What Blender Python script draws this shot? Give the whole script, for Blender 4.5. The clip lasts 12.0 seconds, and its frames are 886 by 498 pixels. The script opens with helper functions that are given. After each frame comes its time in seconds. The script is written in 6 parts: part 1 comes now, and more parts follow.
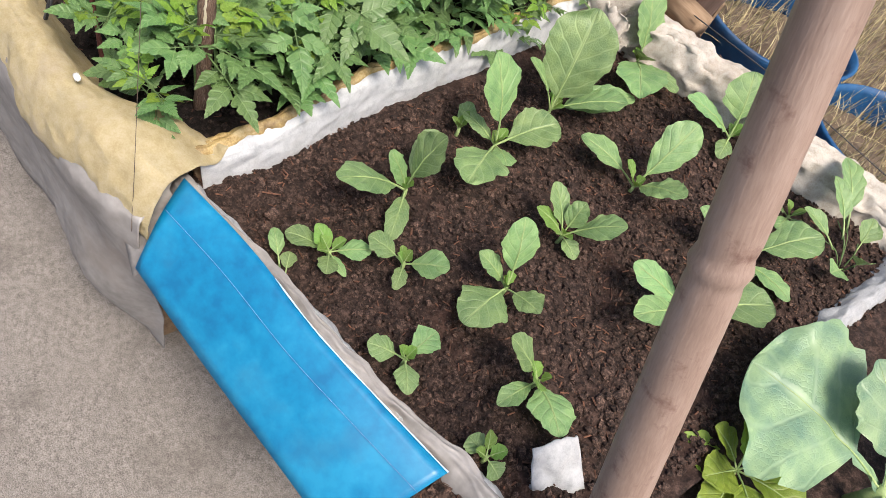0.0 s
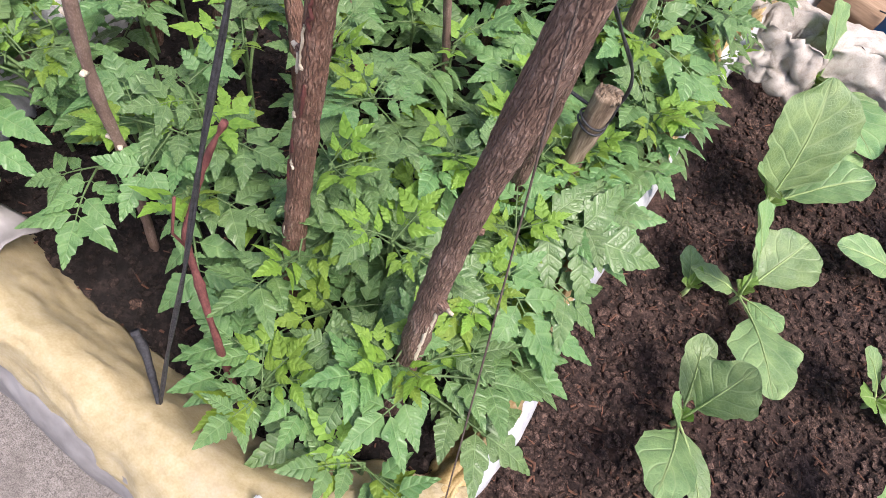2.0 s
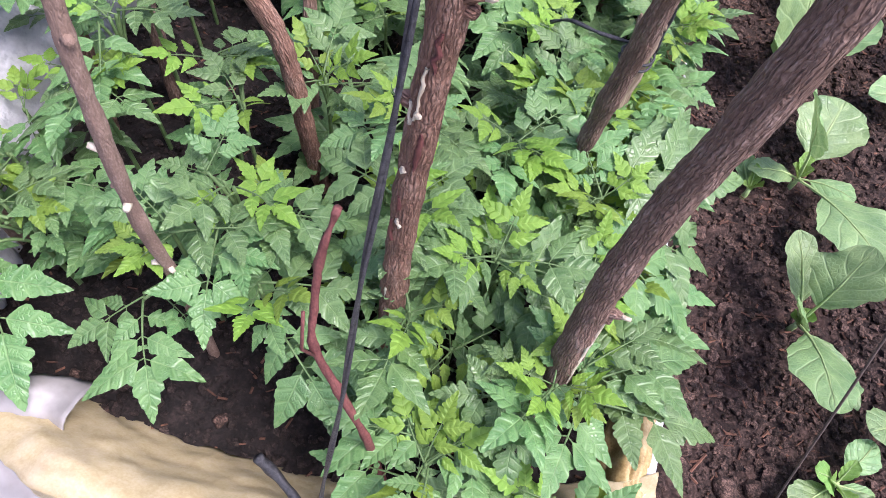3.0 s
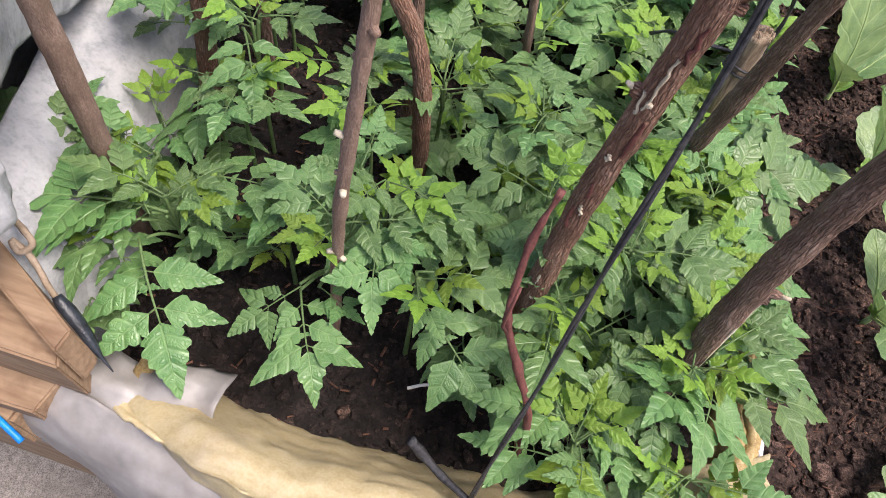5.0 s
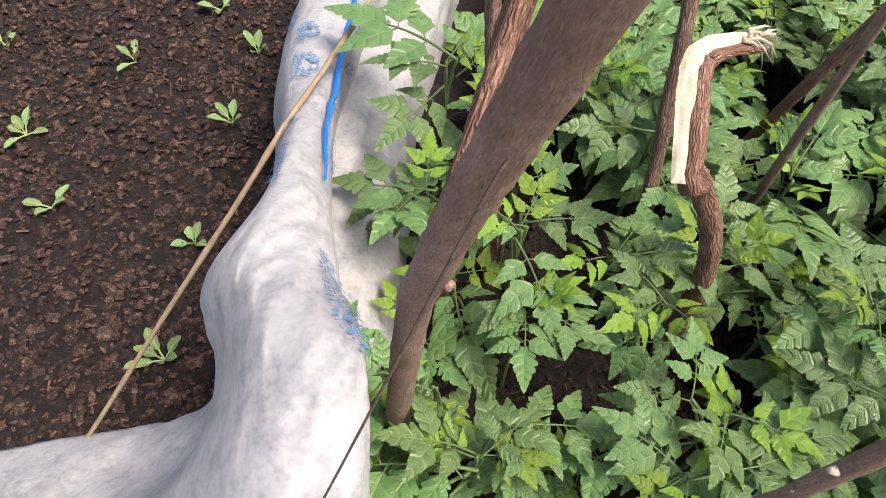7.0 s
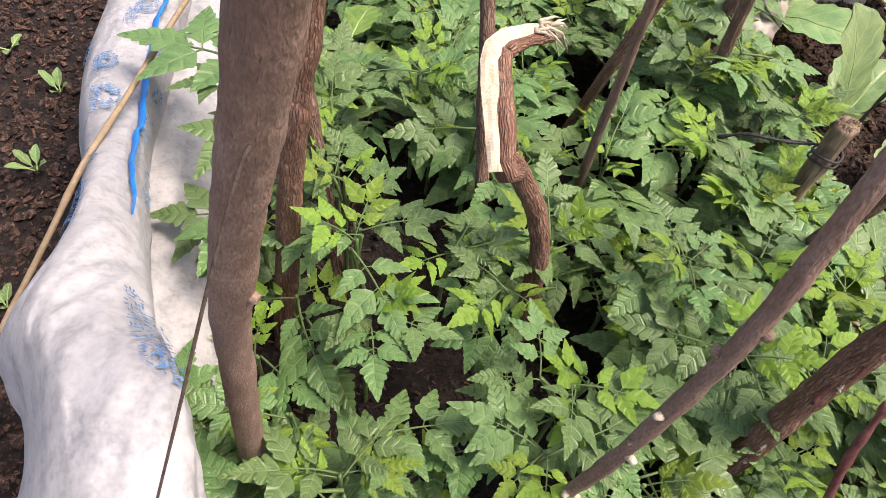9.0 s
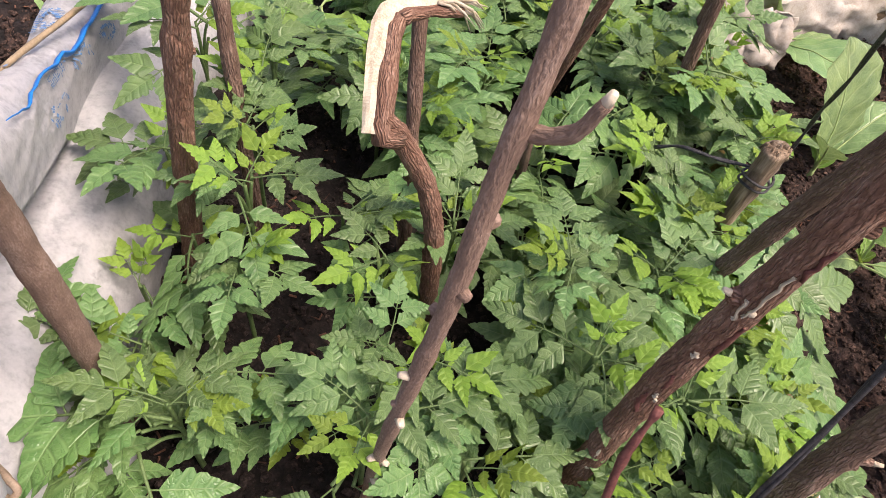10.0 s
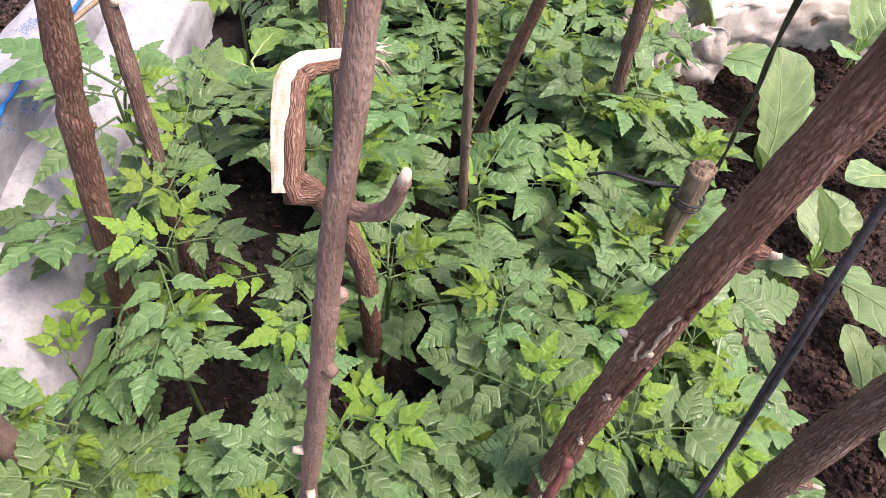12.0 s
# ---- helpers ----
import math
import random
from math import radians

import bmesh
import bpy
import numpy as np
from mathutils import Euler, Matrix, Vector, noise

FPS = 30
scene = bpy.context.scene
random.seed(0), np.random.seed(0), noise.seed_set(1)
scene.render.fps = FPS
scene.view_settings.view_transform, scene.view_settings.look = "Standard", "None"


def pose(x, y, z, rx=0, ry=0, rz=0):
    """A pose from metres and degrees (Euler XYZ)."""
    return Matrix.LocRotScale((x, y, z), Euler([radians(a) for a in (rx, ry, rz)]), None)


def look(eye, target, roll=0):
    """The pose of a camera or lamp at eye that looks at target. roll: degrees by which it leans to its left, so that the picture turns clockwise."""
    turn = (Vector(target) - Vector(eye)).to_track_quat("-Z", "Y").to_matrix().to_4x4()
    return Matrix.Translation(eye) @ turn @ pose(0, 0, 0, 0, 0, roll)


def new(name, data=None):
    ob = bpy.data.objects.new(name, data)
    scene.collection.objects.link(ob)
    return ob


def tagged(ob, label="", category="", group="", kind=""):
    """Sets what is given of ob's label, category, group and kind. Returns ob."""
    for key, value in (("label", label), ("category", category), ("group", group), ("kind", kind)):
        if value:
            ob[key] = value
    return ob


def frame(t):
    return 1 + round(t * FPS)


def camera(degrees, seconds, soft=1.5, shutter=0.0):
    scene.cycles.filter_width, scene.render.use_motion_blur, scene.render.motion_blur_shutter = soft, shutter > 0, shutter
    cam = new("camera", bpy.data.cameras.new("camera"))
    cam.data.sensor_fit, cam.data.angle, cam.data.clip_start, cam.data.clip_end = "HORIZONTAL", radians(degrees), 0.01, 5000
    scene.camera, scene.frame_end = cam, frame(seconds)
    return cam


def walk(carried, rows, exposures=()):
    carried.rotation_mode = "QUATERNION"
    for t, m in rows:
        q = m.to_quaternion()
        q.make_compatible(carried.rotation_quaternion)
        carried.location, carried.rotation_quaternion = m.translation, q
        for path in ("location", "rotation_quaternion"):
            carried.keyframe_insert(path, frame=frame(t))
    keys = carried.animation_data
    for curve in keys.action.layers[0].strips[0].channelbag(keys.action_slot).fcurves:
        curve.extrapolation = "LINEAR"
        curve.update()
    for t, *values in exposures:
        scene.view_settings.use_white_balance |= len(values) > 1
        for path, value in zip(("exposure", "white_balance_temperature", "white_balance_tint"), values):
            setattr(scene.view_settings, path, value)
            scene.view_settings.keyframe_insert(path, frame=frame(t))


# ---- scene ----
cam = camera(67.5, 12.0, soft=0.55)
PATH = [
    (0, (0.584, -0.275, 1.247), (-0.04, 0.697, -0.386), 27.4),
    (0.5, (0.417, -0.177, 1.219), (-0.183, 0.772, -0.437), 24.5),
    (1, (0.181, -0.153, 1.178), (-0.372, 0.806, -0.488), 25.0),
    (1.5, (-0.035, -0.203, 1.131), (-0.425, 0.729, -0.595), 21.7),
    (2, (-0.045, -0.176, 1.138), (-0.403, 0.738, -0.604), 20.4),
    (2.5, (-0.085, -0.151, 1.121), (-0.321, 0.761, -0.644), 14.6),
    (3, (-0.196, -0.178, 1.087), (-0.352, 0.733, -0.687), 10.4),
    (3.2, (-0.225, -0.2, 1.082), (-0.377, 0.709, -0.693), 10.8),
    (4.8, (-0.289, -0.261, 1.09), (-0.382, 0.703, -0.66), 14.6),
    (5, (-0.322, -0.258, 1.09), (-0.425, 0.726, -0.648), 13.5),
    (5.5, (-0.421, -0.241, 1.089), (-0.397, 0.774, -0.634), 9.5),
    (6, (-0.444, -0.205, 1.104), (-0.538, 0.832, -0.603), 8.2),
    (6.5, (-0.505, -0.193, 1.098), (-0.697, 0.852, -0.597), 7.5),
    (6.7, (-0.547, -0.173, 1.102), (-0.768, 0.858, -0.597), 2.4),
    (8.3, (-0.643, -0.127, 1.064), (-0.694, 0.948, -0.622), 12.1),
    (8.5, (-0.625, -0.134, 1.079), (-0.581, 0.97, -0.588), 13.5),
    (9, (-0.563, -0.152, 1.089), (-0.407, 0.981, -0.552), 10.8),
    (9.5, (-0.431, -0.173, 1.097), (-0.367, 0.959, -0.551), 15.7),
    (10, (-0.419, -0.162, 1.091), (-0.406, 0.961, -0.564), 13.7),
    (10.5, (-0.464, -0.132, 1.081), (-0.483, 1.043, -0.537), 6.0),
    (11, (-0.402, -0.144, 1.1), (-0.406, 1.046, -0.508), 13.1),
    (11.5, (-0.37, -0.147, 1.107), (-0.397, 1.06, -0.488), 14.5),
    (12, (-0.37, -0.137, 1.101), (-0.344, 1.057, -0.504), 9.2),
]
walk(cam, [(t, look(eye, target, roll)) for t, eye, target, roll in PATH], exposures=[(0.0, 0.82, 6550, 12), (0.5, 0.77, 6650, 12), (1.0, 0.92, 6800, 12), (2.0, 1.08, 6150, 20), (3.0, 1.33, 5700, 26), (5.0, 0.95, 6350, 18), (6.5, 1.05, 6750, 16), (8.5, 1.18, 6950, 20), (9.5, 1.02, 7000, 22), (12.0, 1.18, 6500, 28)])

# ---- light ----
world = bpy.data.worlds.new("sky")
scene.world = world
world.use_nodes = True
wn = world.node_tree.nodes
sky = wn.new("ShaderNodeTexSky")
sky.sky_type, sky.sun_disc = "NISHITA", False
SUN_UP, SUN_ROUND = radians(64), radians(95)
sky.sun_elevation, sky.sun_rotation = SUN_UP, SUN_ROUND
sky.air_density, sky.dust_density, sky.ozone_density = 1.0, 4.0, 0.6
world.node_tree.links.new(sky.outputs["Color"], wn["Background"].inputs["Color"])
wn["Background"].inputs["Strength"].default_value = 0.125
sun = new("sun", bpy.data.lights.new("sun", "SUN"))
sun.data.energy, sun.data.angle, sun.data.color = 2.7, radians(24), (1.0, 0.92, 0.80)
sun.matrix_world = look((0, 0, 0), (-math.sin(SUN_ROUND) * math.cos(SUN_UP), -math.cos(SUN_ROUND) * math.cos(SUN_UP), -math.sin(SUN_UP)))

rng = random.Random(11)


# ---- materials ----
def material(name, colours, scale=20.0, rough=0.8, detail=6.0, bump=0.3, bump_scale=None, stretch=(1, 1, 1), fine=0.35, metal=0.0, stains=None, sub=0.0, spec=0.4, island=0.0, step=0.004, along=False):
    """Noise-driven surface: a ramp of colours on a coarse noise mixed with a fine one, stains of a second tone, bump."""
    m = bpy.data.materials.new(name)
    m.use_nodes = True
    t = m.node_tree
    n, link = t.nodes, t.links.new
    out = n["Principled BSDF"]
    co = n.new("ShaderNodeTexCoord")
    mp = n.new("ShaderNodeMapping")
    mp.inputs["Scale"].default_value = stretch
    place = co.outputs["Object"]
    if along:
        at = n.new("ShaderNodeAttribute")
        at.attribute_name = "grain"
        place = at.outputs["Vector"]
    link(place, mp.inputs["Vector"])
    a = n.new("ShaderNodeTexNoise")
    a.inputs["Scale"].default_value, a.inputs["Detail"].default_value, a.inputs["Roughness"].default_value = scale, detail, 0.6
    b = n.new("ShaderNodeTexNoise")
    b.inputs["Scale"].default_value, b.inputs["Detail"].default_value = (bump_scale or scale * 6), 4.0
    for q in (a, b):
        link(mp.outputs["Vector"], q.inputs["Vector"])
    mix = n.new("ShaderNodeMix")
    mix.inputs[0].default_value = fine
    link(a.outputs["Fac"], mix.inputs[2]), link(b.outputs["Fac"], mix.inputs[3])
    ramp = n.new("ShaderNodeValToRGB")
    while len(ramp.color_ramp.elements) < len(colours):
        ramp.color_ramp.elements.new(0.5)
    for k, (e, c) in enumerate(zip(ramp.color_ramp.elements, colours)):
        e.position, e.color = 0.37 + 0.26 * k / max(1, len(colours) - 1), (*c, 1)
    link(mix.outputs[0], ramp.inputs["Fac"])
    last = ramp.outputs["Color"]
    if stains:
        tone, size, low, amount = stains
        s = n.new("ShaderNodeTexNoise")
        s.inputs["Scale"].default_value, s.inputs["Detail"].default_value, s.inputs["Roughness"].default_value = size, 5.0, 0.65
        link(place, s.inputs["Vector"])
        r = n.new("ShaderNodeMapRange")
        r.inputs["From Min"].default_value, r.inputs["From Max"].default_value, r.inputs["To Max"].default_value = low, low + 0.16, amount
        link(s.outputs["Fac"], r.inputs["Value"])
        w = n.new("ShaderNodeMix")
        w.data_type = "RGBA"
        w.inputs[7].default_value = (*tone, 1)
        link(r.outputs["Result"], w.inputs[0]), link(last, w.inputs[6])
        last = w.outputs[2]
    if island:
        g = n.new("ShaderNodeNewGeometry")
        h = n.new("ShaderNodeHueSaturation")
        r = n.new("ShaderNodeMapRange")
        r.inputs["To Min"].default_value, r.inputs["To Max"].default_value = 1 - island, 1 + island
        link(g.outputs["Random Per Island"], r.inputs["Value"]), link(r.outputs["Result"], h.inputs["Value"]), link(last, h.inputs["Color"])
        last = h.outputs["Color"]
    link(last, out.inputs["Base Color"])
    out.inputs["Roughness"].default_value, out.inputs["Metallic"].default_value = rough, metal
    out.inputs["Specular IOR Level"].default_value = spec
    if sub:
        out.inputs["Subsurface Weight"].default_value, out.inputs["Subsurface Radius"].default_value = sub, (0.01, 0.008, 0.005)
    bp = n.new("ShaderNodeBump")
    bp.inputs["Strength"].default_value, bp.inputs["Distance"].default_value = bump, step
    link(mix.outputs[0], bp.inputs["Height"]), link(bp.outputs["Normal"], out.inputs["Normal"])
    return m


def furrowed(name, crack, mid, pale, cells, stretch, depth=0.55, step=0.0012):
    """Bark: long plates between dark furrows, paler worn crests, blotches of a second tone."""
    m = material(name, [tuple(0.72 * c for c in mid), mid, pale], 90, 0.9, 6, 0.6, 900, (1, 1, 0.4), 0.45, stains=(tuple(0.8 * c for c in mid), 26, 0.52, 0.6), spec=0.3, along=True)
    t = m.node_tree
    n, link = t.nodes, t.links.new
    out = n["Principled BSDF"]
    at = n.new("ShaderNodeAttribute")
    at.attribute_name = "grain"
    wob = n.new("ShaderNodeTexNoise")
    wob.inputs["Scale"].default_value, wob.inputs["Detail"].default_value = 140, 3
    link(at.outputs["Vector"], wob.inputs["Vector"])
    shift = n.new("ShaderNodeVectorMath")
    shift.operation = "MULTIPLY_ADD"
    shift.inputs[1].default_value = (0.0032, 0.0032, 0.0032)
    link(wob.outputs["Color"], shift.inputs[0]), link(at.outputs["Vector"], shift.inputs[2])
    mp = n.new("ShaderNodeMapping")
    mp.inputs["Scale"].default_value = (1, 1, stretch)
    link(shift.outputs[0], mp.inputs["Vector"])
    vo = n.new("ShaderNodeTexVoronoi")
    vo.feature = "DISTANCE_TO_EDGE"
    vo.inputs["Scale"].default_value = cells
    link(mp.outputs[0], vo.inputs["Vector"])
    gap = n.new("ShaderNodeMapRange")
    gap.inputs["From Min"].default_value, gap.inputs["From Max"].default_value = 0.0, 0.22
    gap.inputs["To Min"].default_value, gap.inputs["To Max"].default_value = depth, 0.0
    link(vo.outputs["Distance"], gap.inputs["Value"])
    mix = n.new("ShaderNodeMix")
    mix.data_type = "RGBA"
    mix.inputs[7].default_value = (*crack, 1)
    link(gap.outputs[0], mix.inputs[0]), link(out.inputs["Base Color"].links[0].from_socket, mix.inputs[6])
    link(mix.outputs[2], out.inputs["Base Color"])
    high = n.new("ShaderNodeMapRange")
    high.inputs["From Max"].default_value = 0.30
    link(vo.outputs["Distance"], high.inputs["Value"])
    bp = n.new("ShaderNodeBump")
    bp.inputs["Strength"].default_value, bp.inputs["Distance"].default_value = 1.0, step
    link(high.outputs[0], bp.inputs["Height"]), link(out.inputs["Normal"].links[0].from_socket, bp.inputs["Normal"])
    link(bp.outputs["Normal"], out.inputs["Normal"])
    return m


def leaf_material(name, dark, light, vein, ribs, tip=0.0, rough=0.5, glow=0.3, rib_bump=0.5, spread=0.16, quilting=1.4, blotch=45, vein_mix=0.42, net_scale=420, gloss=0.42):
    """Leaf blade: pale midrib and side ribs from the blade's own coordinates, blotches, some light through the blade."""
    m = bpy.data.materials.new(name)
    m.use_nodes = True
    t = m.node_tree
    n, link = t.nodes, t.links.new
    out = n["Principled BSDF"]

    def calc(kind, a, b=None):
        q = n.new("ShaderNodeMath")
        q.operation = kind
        for k, v in enumerate((a, b)):
            if v is None:
                continue
            if isinstance(v, (int, float)):
                q.inputs[k].default_value = v
            else:
                link(v, q.inputs[k])
        return q.outputs[0]

    uv = n.new("ShaderNodeUVMap")
    sep = n.new("ShaderNodeSeparateXYZ")
    link(uv.outputs["UV"], sep.inputs[0])
    across = calc("ABSOLUTE", calc("SUBTRACT", sep.outputs["X"], 0.5))
    along = sep.outputs["Y"]
    co = n.new("ShaderNodeTexCoord")
    no = n.new("ShaderNodeTexNoise")
    no.inputs["Scale"].default_value, no.inputs["Detail"].default_value = blotch, 5
    link(co.outputs["Object"], no.inputs["Vector"])
    fi = n.new("ShaderNodeTexVoronoi")
    fi.inputs["Scale"].default_value, fi.feature = net_scale, "DISTANCE_TO_EDGE"
    link(co.outputs["Object"], fi.inputs["Vector"])
    phase = calc("ADD", calc("MULTIPLY", calc("SUBTRACT", along, calc("MULTIPLY", across, 0.55)), ribs * 6.283), calc("MULTIPLY", no.outputs["Fac"], 1.6))
    wave = calc("SINE", phase)
    side = n.new("ShaderNodeMapRange")
    side.inputs["From Min"].default_value, side.inputs["From Max"].default_value = 0.86, 1.0
    link(wave, side.inputs["Value"])
    mid = n.new("ShaderNodeMapRange")
    mid.inputs["From Min"].default_value, mid.inputs["From Max"].default_value, mid.inputs["To Min"].default_value, mid.inputs["To Max"].default_value = 0.012, 0.04, 1, 0
    link(across, mid.inputs["Value"])
    net = n.new("ShaderNodeMapRange")
    net.inputs["From Min"].default_value, net.inputs["From Max"].default_value, net.inputs["To Min"].default_value, net.inputs["To Max"].default_value = 0.0, 0.16, 0.28, 0
    link(fi.outputs["Distance"], net.inputs["Value"])
    veins = calc("MAXIMUM", calc("MAXIMUM", mid.outputs[0], calc("MULTIPLY", side.outputs[0], 0.6)), net.outputs[0])
    ramp = n.new("ShaderNodeValToRGB")
    ramp.color_ramp.elements[0].position, ramp.color_ramp.elements[0].color = 0.32, (*dark, 1)
    ramp.color_ramp.elements[1].position, ramp.color_ramp.elements[1].color = 0.68, (*light, 1)
    link(no.outputs["Fac"], ramp.inputs["Fac"])
    rnd = n.new("ShaderNodeObjectInfo")
    hue = n.new("ShaderNodeHueSaturation")
    r1 = n.new("ShaderNodeMapRange")
    r1.inputs["To Min"].default_value, r1.inputs["To Max"].default_value = 1 - spread * 1.2, 1 + spread * 1.2
    r2 = n.new("ShaderNodeMapRange")
    r2.inputs["To Min"].default_value, r2.inputs["To Max"].default_value = 0.5 - spread * 0.08, 0.5 + spread * 0.08
    link(rnd.outputs["Random"], r1.inputs["Value"]), link(rnd.outputs["Random"], r2.inputs["Value"])
    link(r1.outputs[0], hue.inputs["Value"]), link(r2.outputs[0], hue.inputs["Hue"])
    link(ramp.outputs["Color"], hue.inputs["Color"])
    mix = n.new("ShaderNodeMix")
    mix.data_type = "RGBA"
    mix.inputs[7].default_value = (*vein, 1)
    link(calc("MULTIPLY", veins, vein_mix), mix.inputs[0]), link(hue.outputs["Color"], mix.inputs[6])
    link(mix.outputs[2], out.inputs["Base Color"])
    out.inputs["Roughness"].default_value, out.inputs["Specular IOR Level"].default_value = rough, gloss
    bp = n.new("ShaderNodeBump")
    bp.inputs["Strength"].default_value, bp.inputs["Distance"].default_value, bp.invert = rib_bump, 0.0022, True
    quilt = calc("MULTIPLY", calc("ABSOLUTE", calc("SINE", calc("MULTIPLY", calc("SUBTRACT", phase, 1.57), 0.5))), quilting)
    link(calc("SUBTRACT", calc("ADD", veins, calc("MULTIPLY", no.outputs["Fac"], 0.8)), quilt), bp.inputs["Height"])
    link(bp.outputs["Normal"], out.inputs["Normal"])
    tr = n.new("ShaderNodeBsdfTranslucent")
    bright = n.new("ShaderNodeHueSaturation")
    bright.inputs["Value"].default_value, bright.inputs["Saturation"].default_value, bright.inputs["Hue"].default_value = 1.5, 1.1, 0.48
    link(mix.outputs[2], bright.inputs["Color"]), link(bright.outputs["Color"], tr.inputs["Color"])
    both = n.new("ShaderNodeMixShader")
    both.inputs[0].default_value = glow
    link(out.outputs[0], both.inputs[1]), link(tr.outputs[0], both.inputs[2])
    link(both.outputs[0], n["Material Output"].inputs["Surface"])
    return m


SOIL = material("soil", [(0.009, 0.0058, 0.0049), (0.028, 0.0172, 0.0138), (0.085, 0.053, 0.042)], 75, 0.95, 9, 1.0, 320, stains=((0.050, 0.023, 0.016), 5, 0.5, 0.5), spec=0.3, step=0.007)
# near-black copies of SOIL and CRUMB: shade under the tomato leaves is in the colour
SOIL_DARK = material("dark_soil", [(0.0026, 0.0018, 0.0016), (0.0080, 0.0054, 0.0047), (0.025, 0.017, 0.015)], 75, 0.9, 9, 1.0, 320, spec=0.35, step=0.006)
CRUMB_SHADED = material("shaded_crumb", [(0.0055, 0.0038, 0.0033), (0.017, 0.0112, 0.0094), (0.048, 0.033, 0.027)], 150, 0.9, 6, 0.8, 600, spec=0.35, island=0.5)
CRUMB = material("soil_crumb", [(0.012, 0.0078, 0.0065), (0.040, 0.0245, 0.019), (0.12, 0.076, 0.059)], 150, 0.95, 6, 0.8, 600, spec=0.3, island=0.5)
CHIP = material("wood_chip", [(0.055, 0.026, 0.017), (0.15, 0.072, 0.044)], 200, 0.9, 4, 0.4, island=0.5)
CONCRETE = material("concrete", [(0.095, 0.085, 0.075), (0.188, 0.171, 0.155), (0.285, 0.263, 0.242)], 95, 0.9, 9, 1.0, 520, fine=0.65, stains=((0.108, 0.095, 0.083), 5.0, 0.50, 0.6), step=0.003)
EARTH = material("earth", [(0.05, 0.035, 0.024), (0.11, 0.08, 0.055), (0.17, 0.13, 0.09)], 14, 0.95, 8, 0.8, 120)
BARK = furrowed("bark", (0.075, 0.042, 0.030), (0.205, 0.130, 0.096), (0.33, 0.235, 0.185), 420, 0.15)
BARK_RED = furrowed("reddish_bark", (0.078, 0.036, 0.024), (0.235, 0.130, 0.088), (0.37, 0.24, 0.175), 420, 0.15)
BARK_SMOOTH = furrowed("smooth_bark", (0.125, 0.078, 0.057), (0.225, 0.152, 0.115), (0.32, 0.232, 0.184), 640, 0.22, 0.14, 0.0002)
TWIG = material("twig_bark", [(0.07, 0.02, 0.018), (0.17, 0.06, 0.05)], 120, 0.7, 5, 0.5, stretch=(1, 1, 0.3))
CUT = material("cut_wood", [(0.40, 0.335, 0.235), (0.53, 0.465, 0.35), (0.60, 0.545, 0.43)], 120, 0.8, 5, 0.5, stretch=(1, 1, 0.15), stains=((0.34, 0.26, 0.16), 40, 0.58, 0.4))
BAMBOO = material("weathered_bamboo", [(0.225, 0.156, 0.124), (0.272, 0.194, 0.157), (0.315, 0.234, 0.194)], 60, 0.55, 9, 0.3, 520, stretch=(1, 1, 0.16), stains=((0.095, 0.035, 0.027), 32, 0.57, 0.85), spec=0.5, along=True)
PLANK = material("rough_timber", [(0.135, 0.082, 0.048), (0.225, 0.148, 0.09), (0.30, 0.21, 0.135)], 26, 0.85, 8, 0.5, 200, stretch=(0.12, 1, 1), stains=((0.12, 0.065, 0.036), 14, 0.56, 0.6))
STUBWOOD = material("weathered_split_bamboo", [(0.085, 0.058, 0.036), (0.20, 0.145, 0.095), (0.33, 0.26, 0.185)], 130, 0.85, 6, 0.9, 500, stretch=(1, 1, 0.12), stains=((0.07, 0.045, 0.03), 30, 0.54, 0.7), step=0.003, along=True)
POST = material("weathered_post", [(0.07, 0.045, 0.036), (0.16, 0.105, 0.082)], 30, 0.9, 7, 0.6, 160, stretch=(1, 1, 0.1), along=True)
CORD = material("black_cord", [(0.012, 0.012, 0.014), (0.05, 0.05, 0.055)], 300, 0.5, 3, 0.5)
STRING = material("brown_string", [(0.05, 0.035, 0.028), (0.12, 0.09, 0.07)], 300, 0.9, 3, 0.5)
THREAD = material("white_thread", [(0.6, 0.57, 0.52), (0.8, 0.78, 0.74)], 300, 0.7, 3, 0.3)
CANE = material("dry_cane", [(0.22, 0.165, 0.10), (0.34, 0.265, 0.165)], 90, 0.6, 5, 0.3, stains=((0.16, 0.11, 0.065), 24, 0.54, 0.6))
WIRE = material("beige_wire", [(0.20, 0.15, 0.10), (0.34, 0.26, 0.19)], 120, 0.6, 3, 0.3)
TAPE = material("dark_tape", [(0.010, 0.012, 0.016), (0.028, 0.034, 0.044)], 80, 0.35, 4, 0.4)
BLUE = material("blue_plastic_sheet", [(0.0, 0.115, 0.26), (0.0, 0.168, 0.335), (0.01, 0.215, 0.39)], 9, 0.38, 6, 0.15, 60, stains=((0.03, 0.09, 0.19), 11, 0.54, 0.3), spec=0.5)
BLUE_EDGE = material("scuffed_blue_edge", [(0.35, 0.55, 0.75), (0.65, 0.75, 0.85)], 60, 0.5)
TUB = material("blue_tub", [(0.004, 0.045, 0.13), (0.012, 0.085, 0.21)], 9, 0.5, 6, 0.2, stains=((0.12, 0.11, 0.10), 6, 0.55, 0.5))
INK = material("blue_ink", [(0.045, 0.14, 0.32), (0.15, 0.28, 0.46)], 300, 0.7, 5, 0.2)
RIBBON = material("blue_ribbon", [(0.0, 0.13, 0.50), (0.0, 0.20, 0.62)], 40, 0.45, 3, 0.2)
ORANGE = material("orange_plastic", [(0.45, 0.10, 0.03), (0.62, 0.17, 0.06)], 40, 0.5, 3, 0.2)
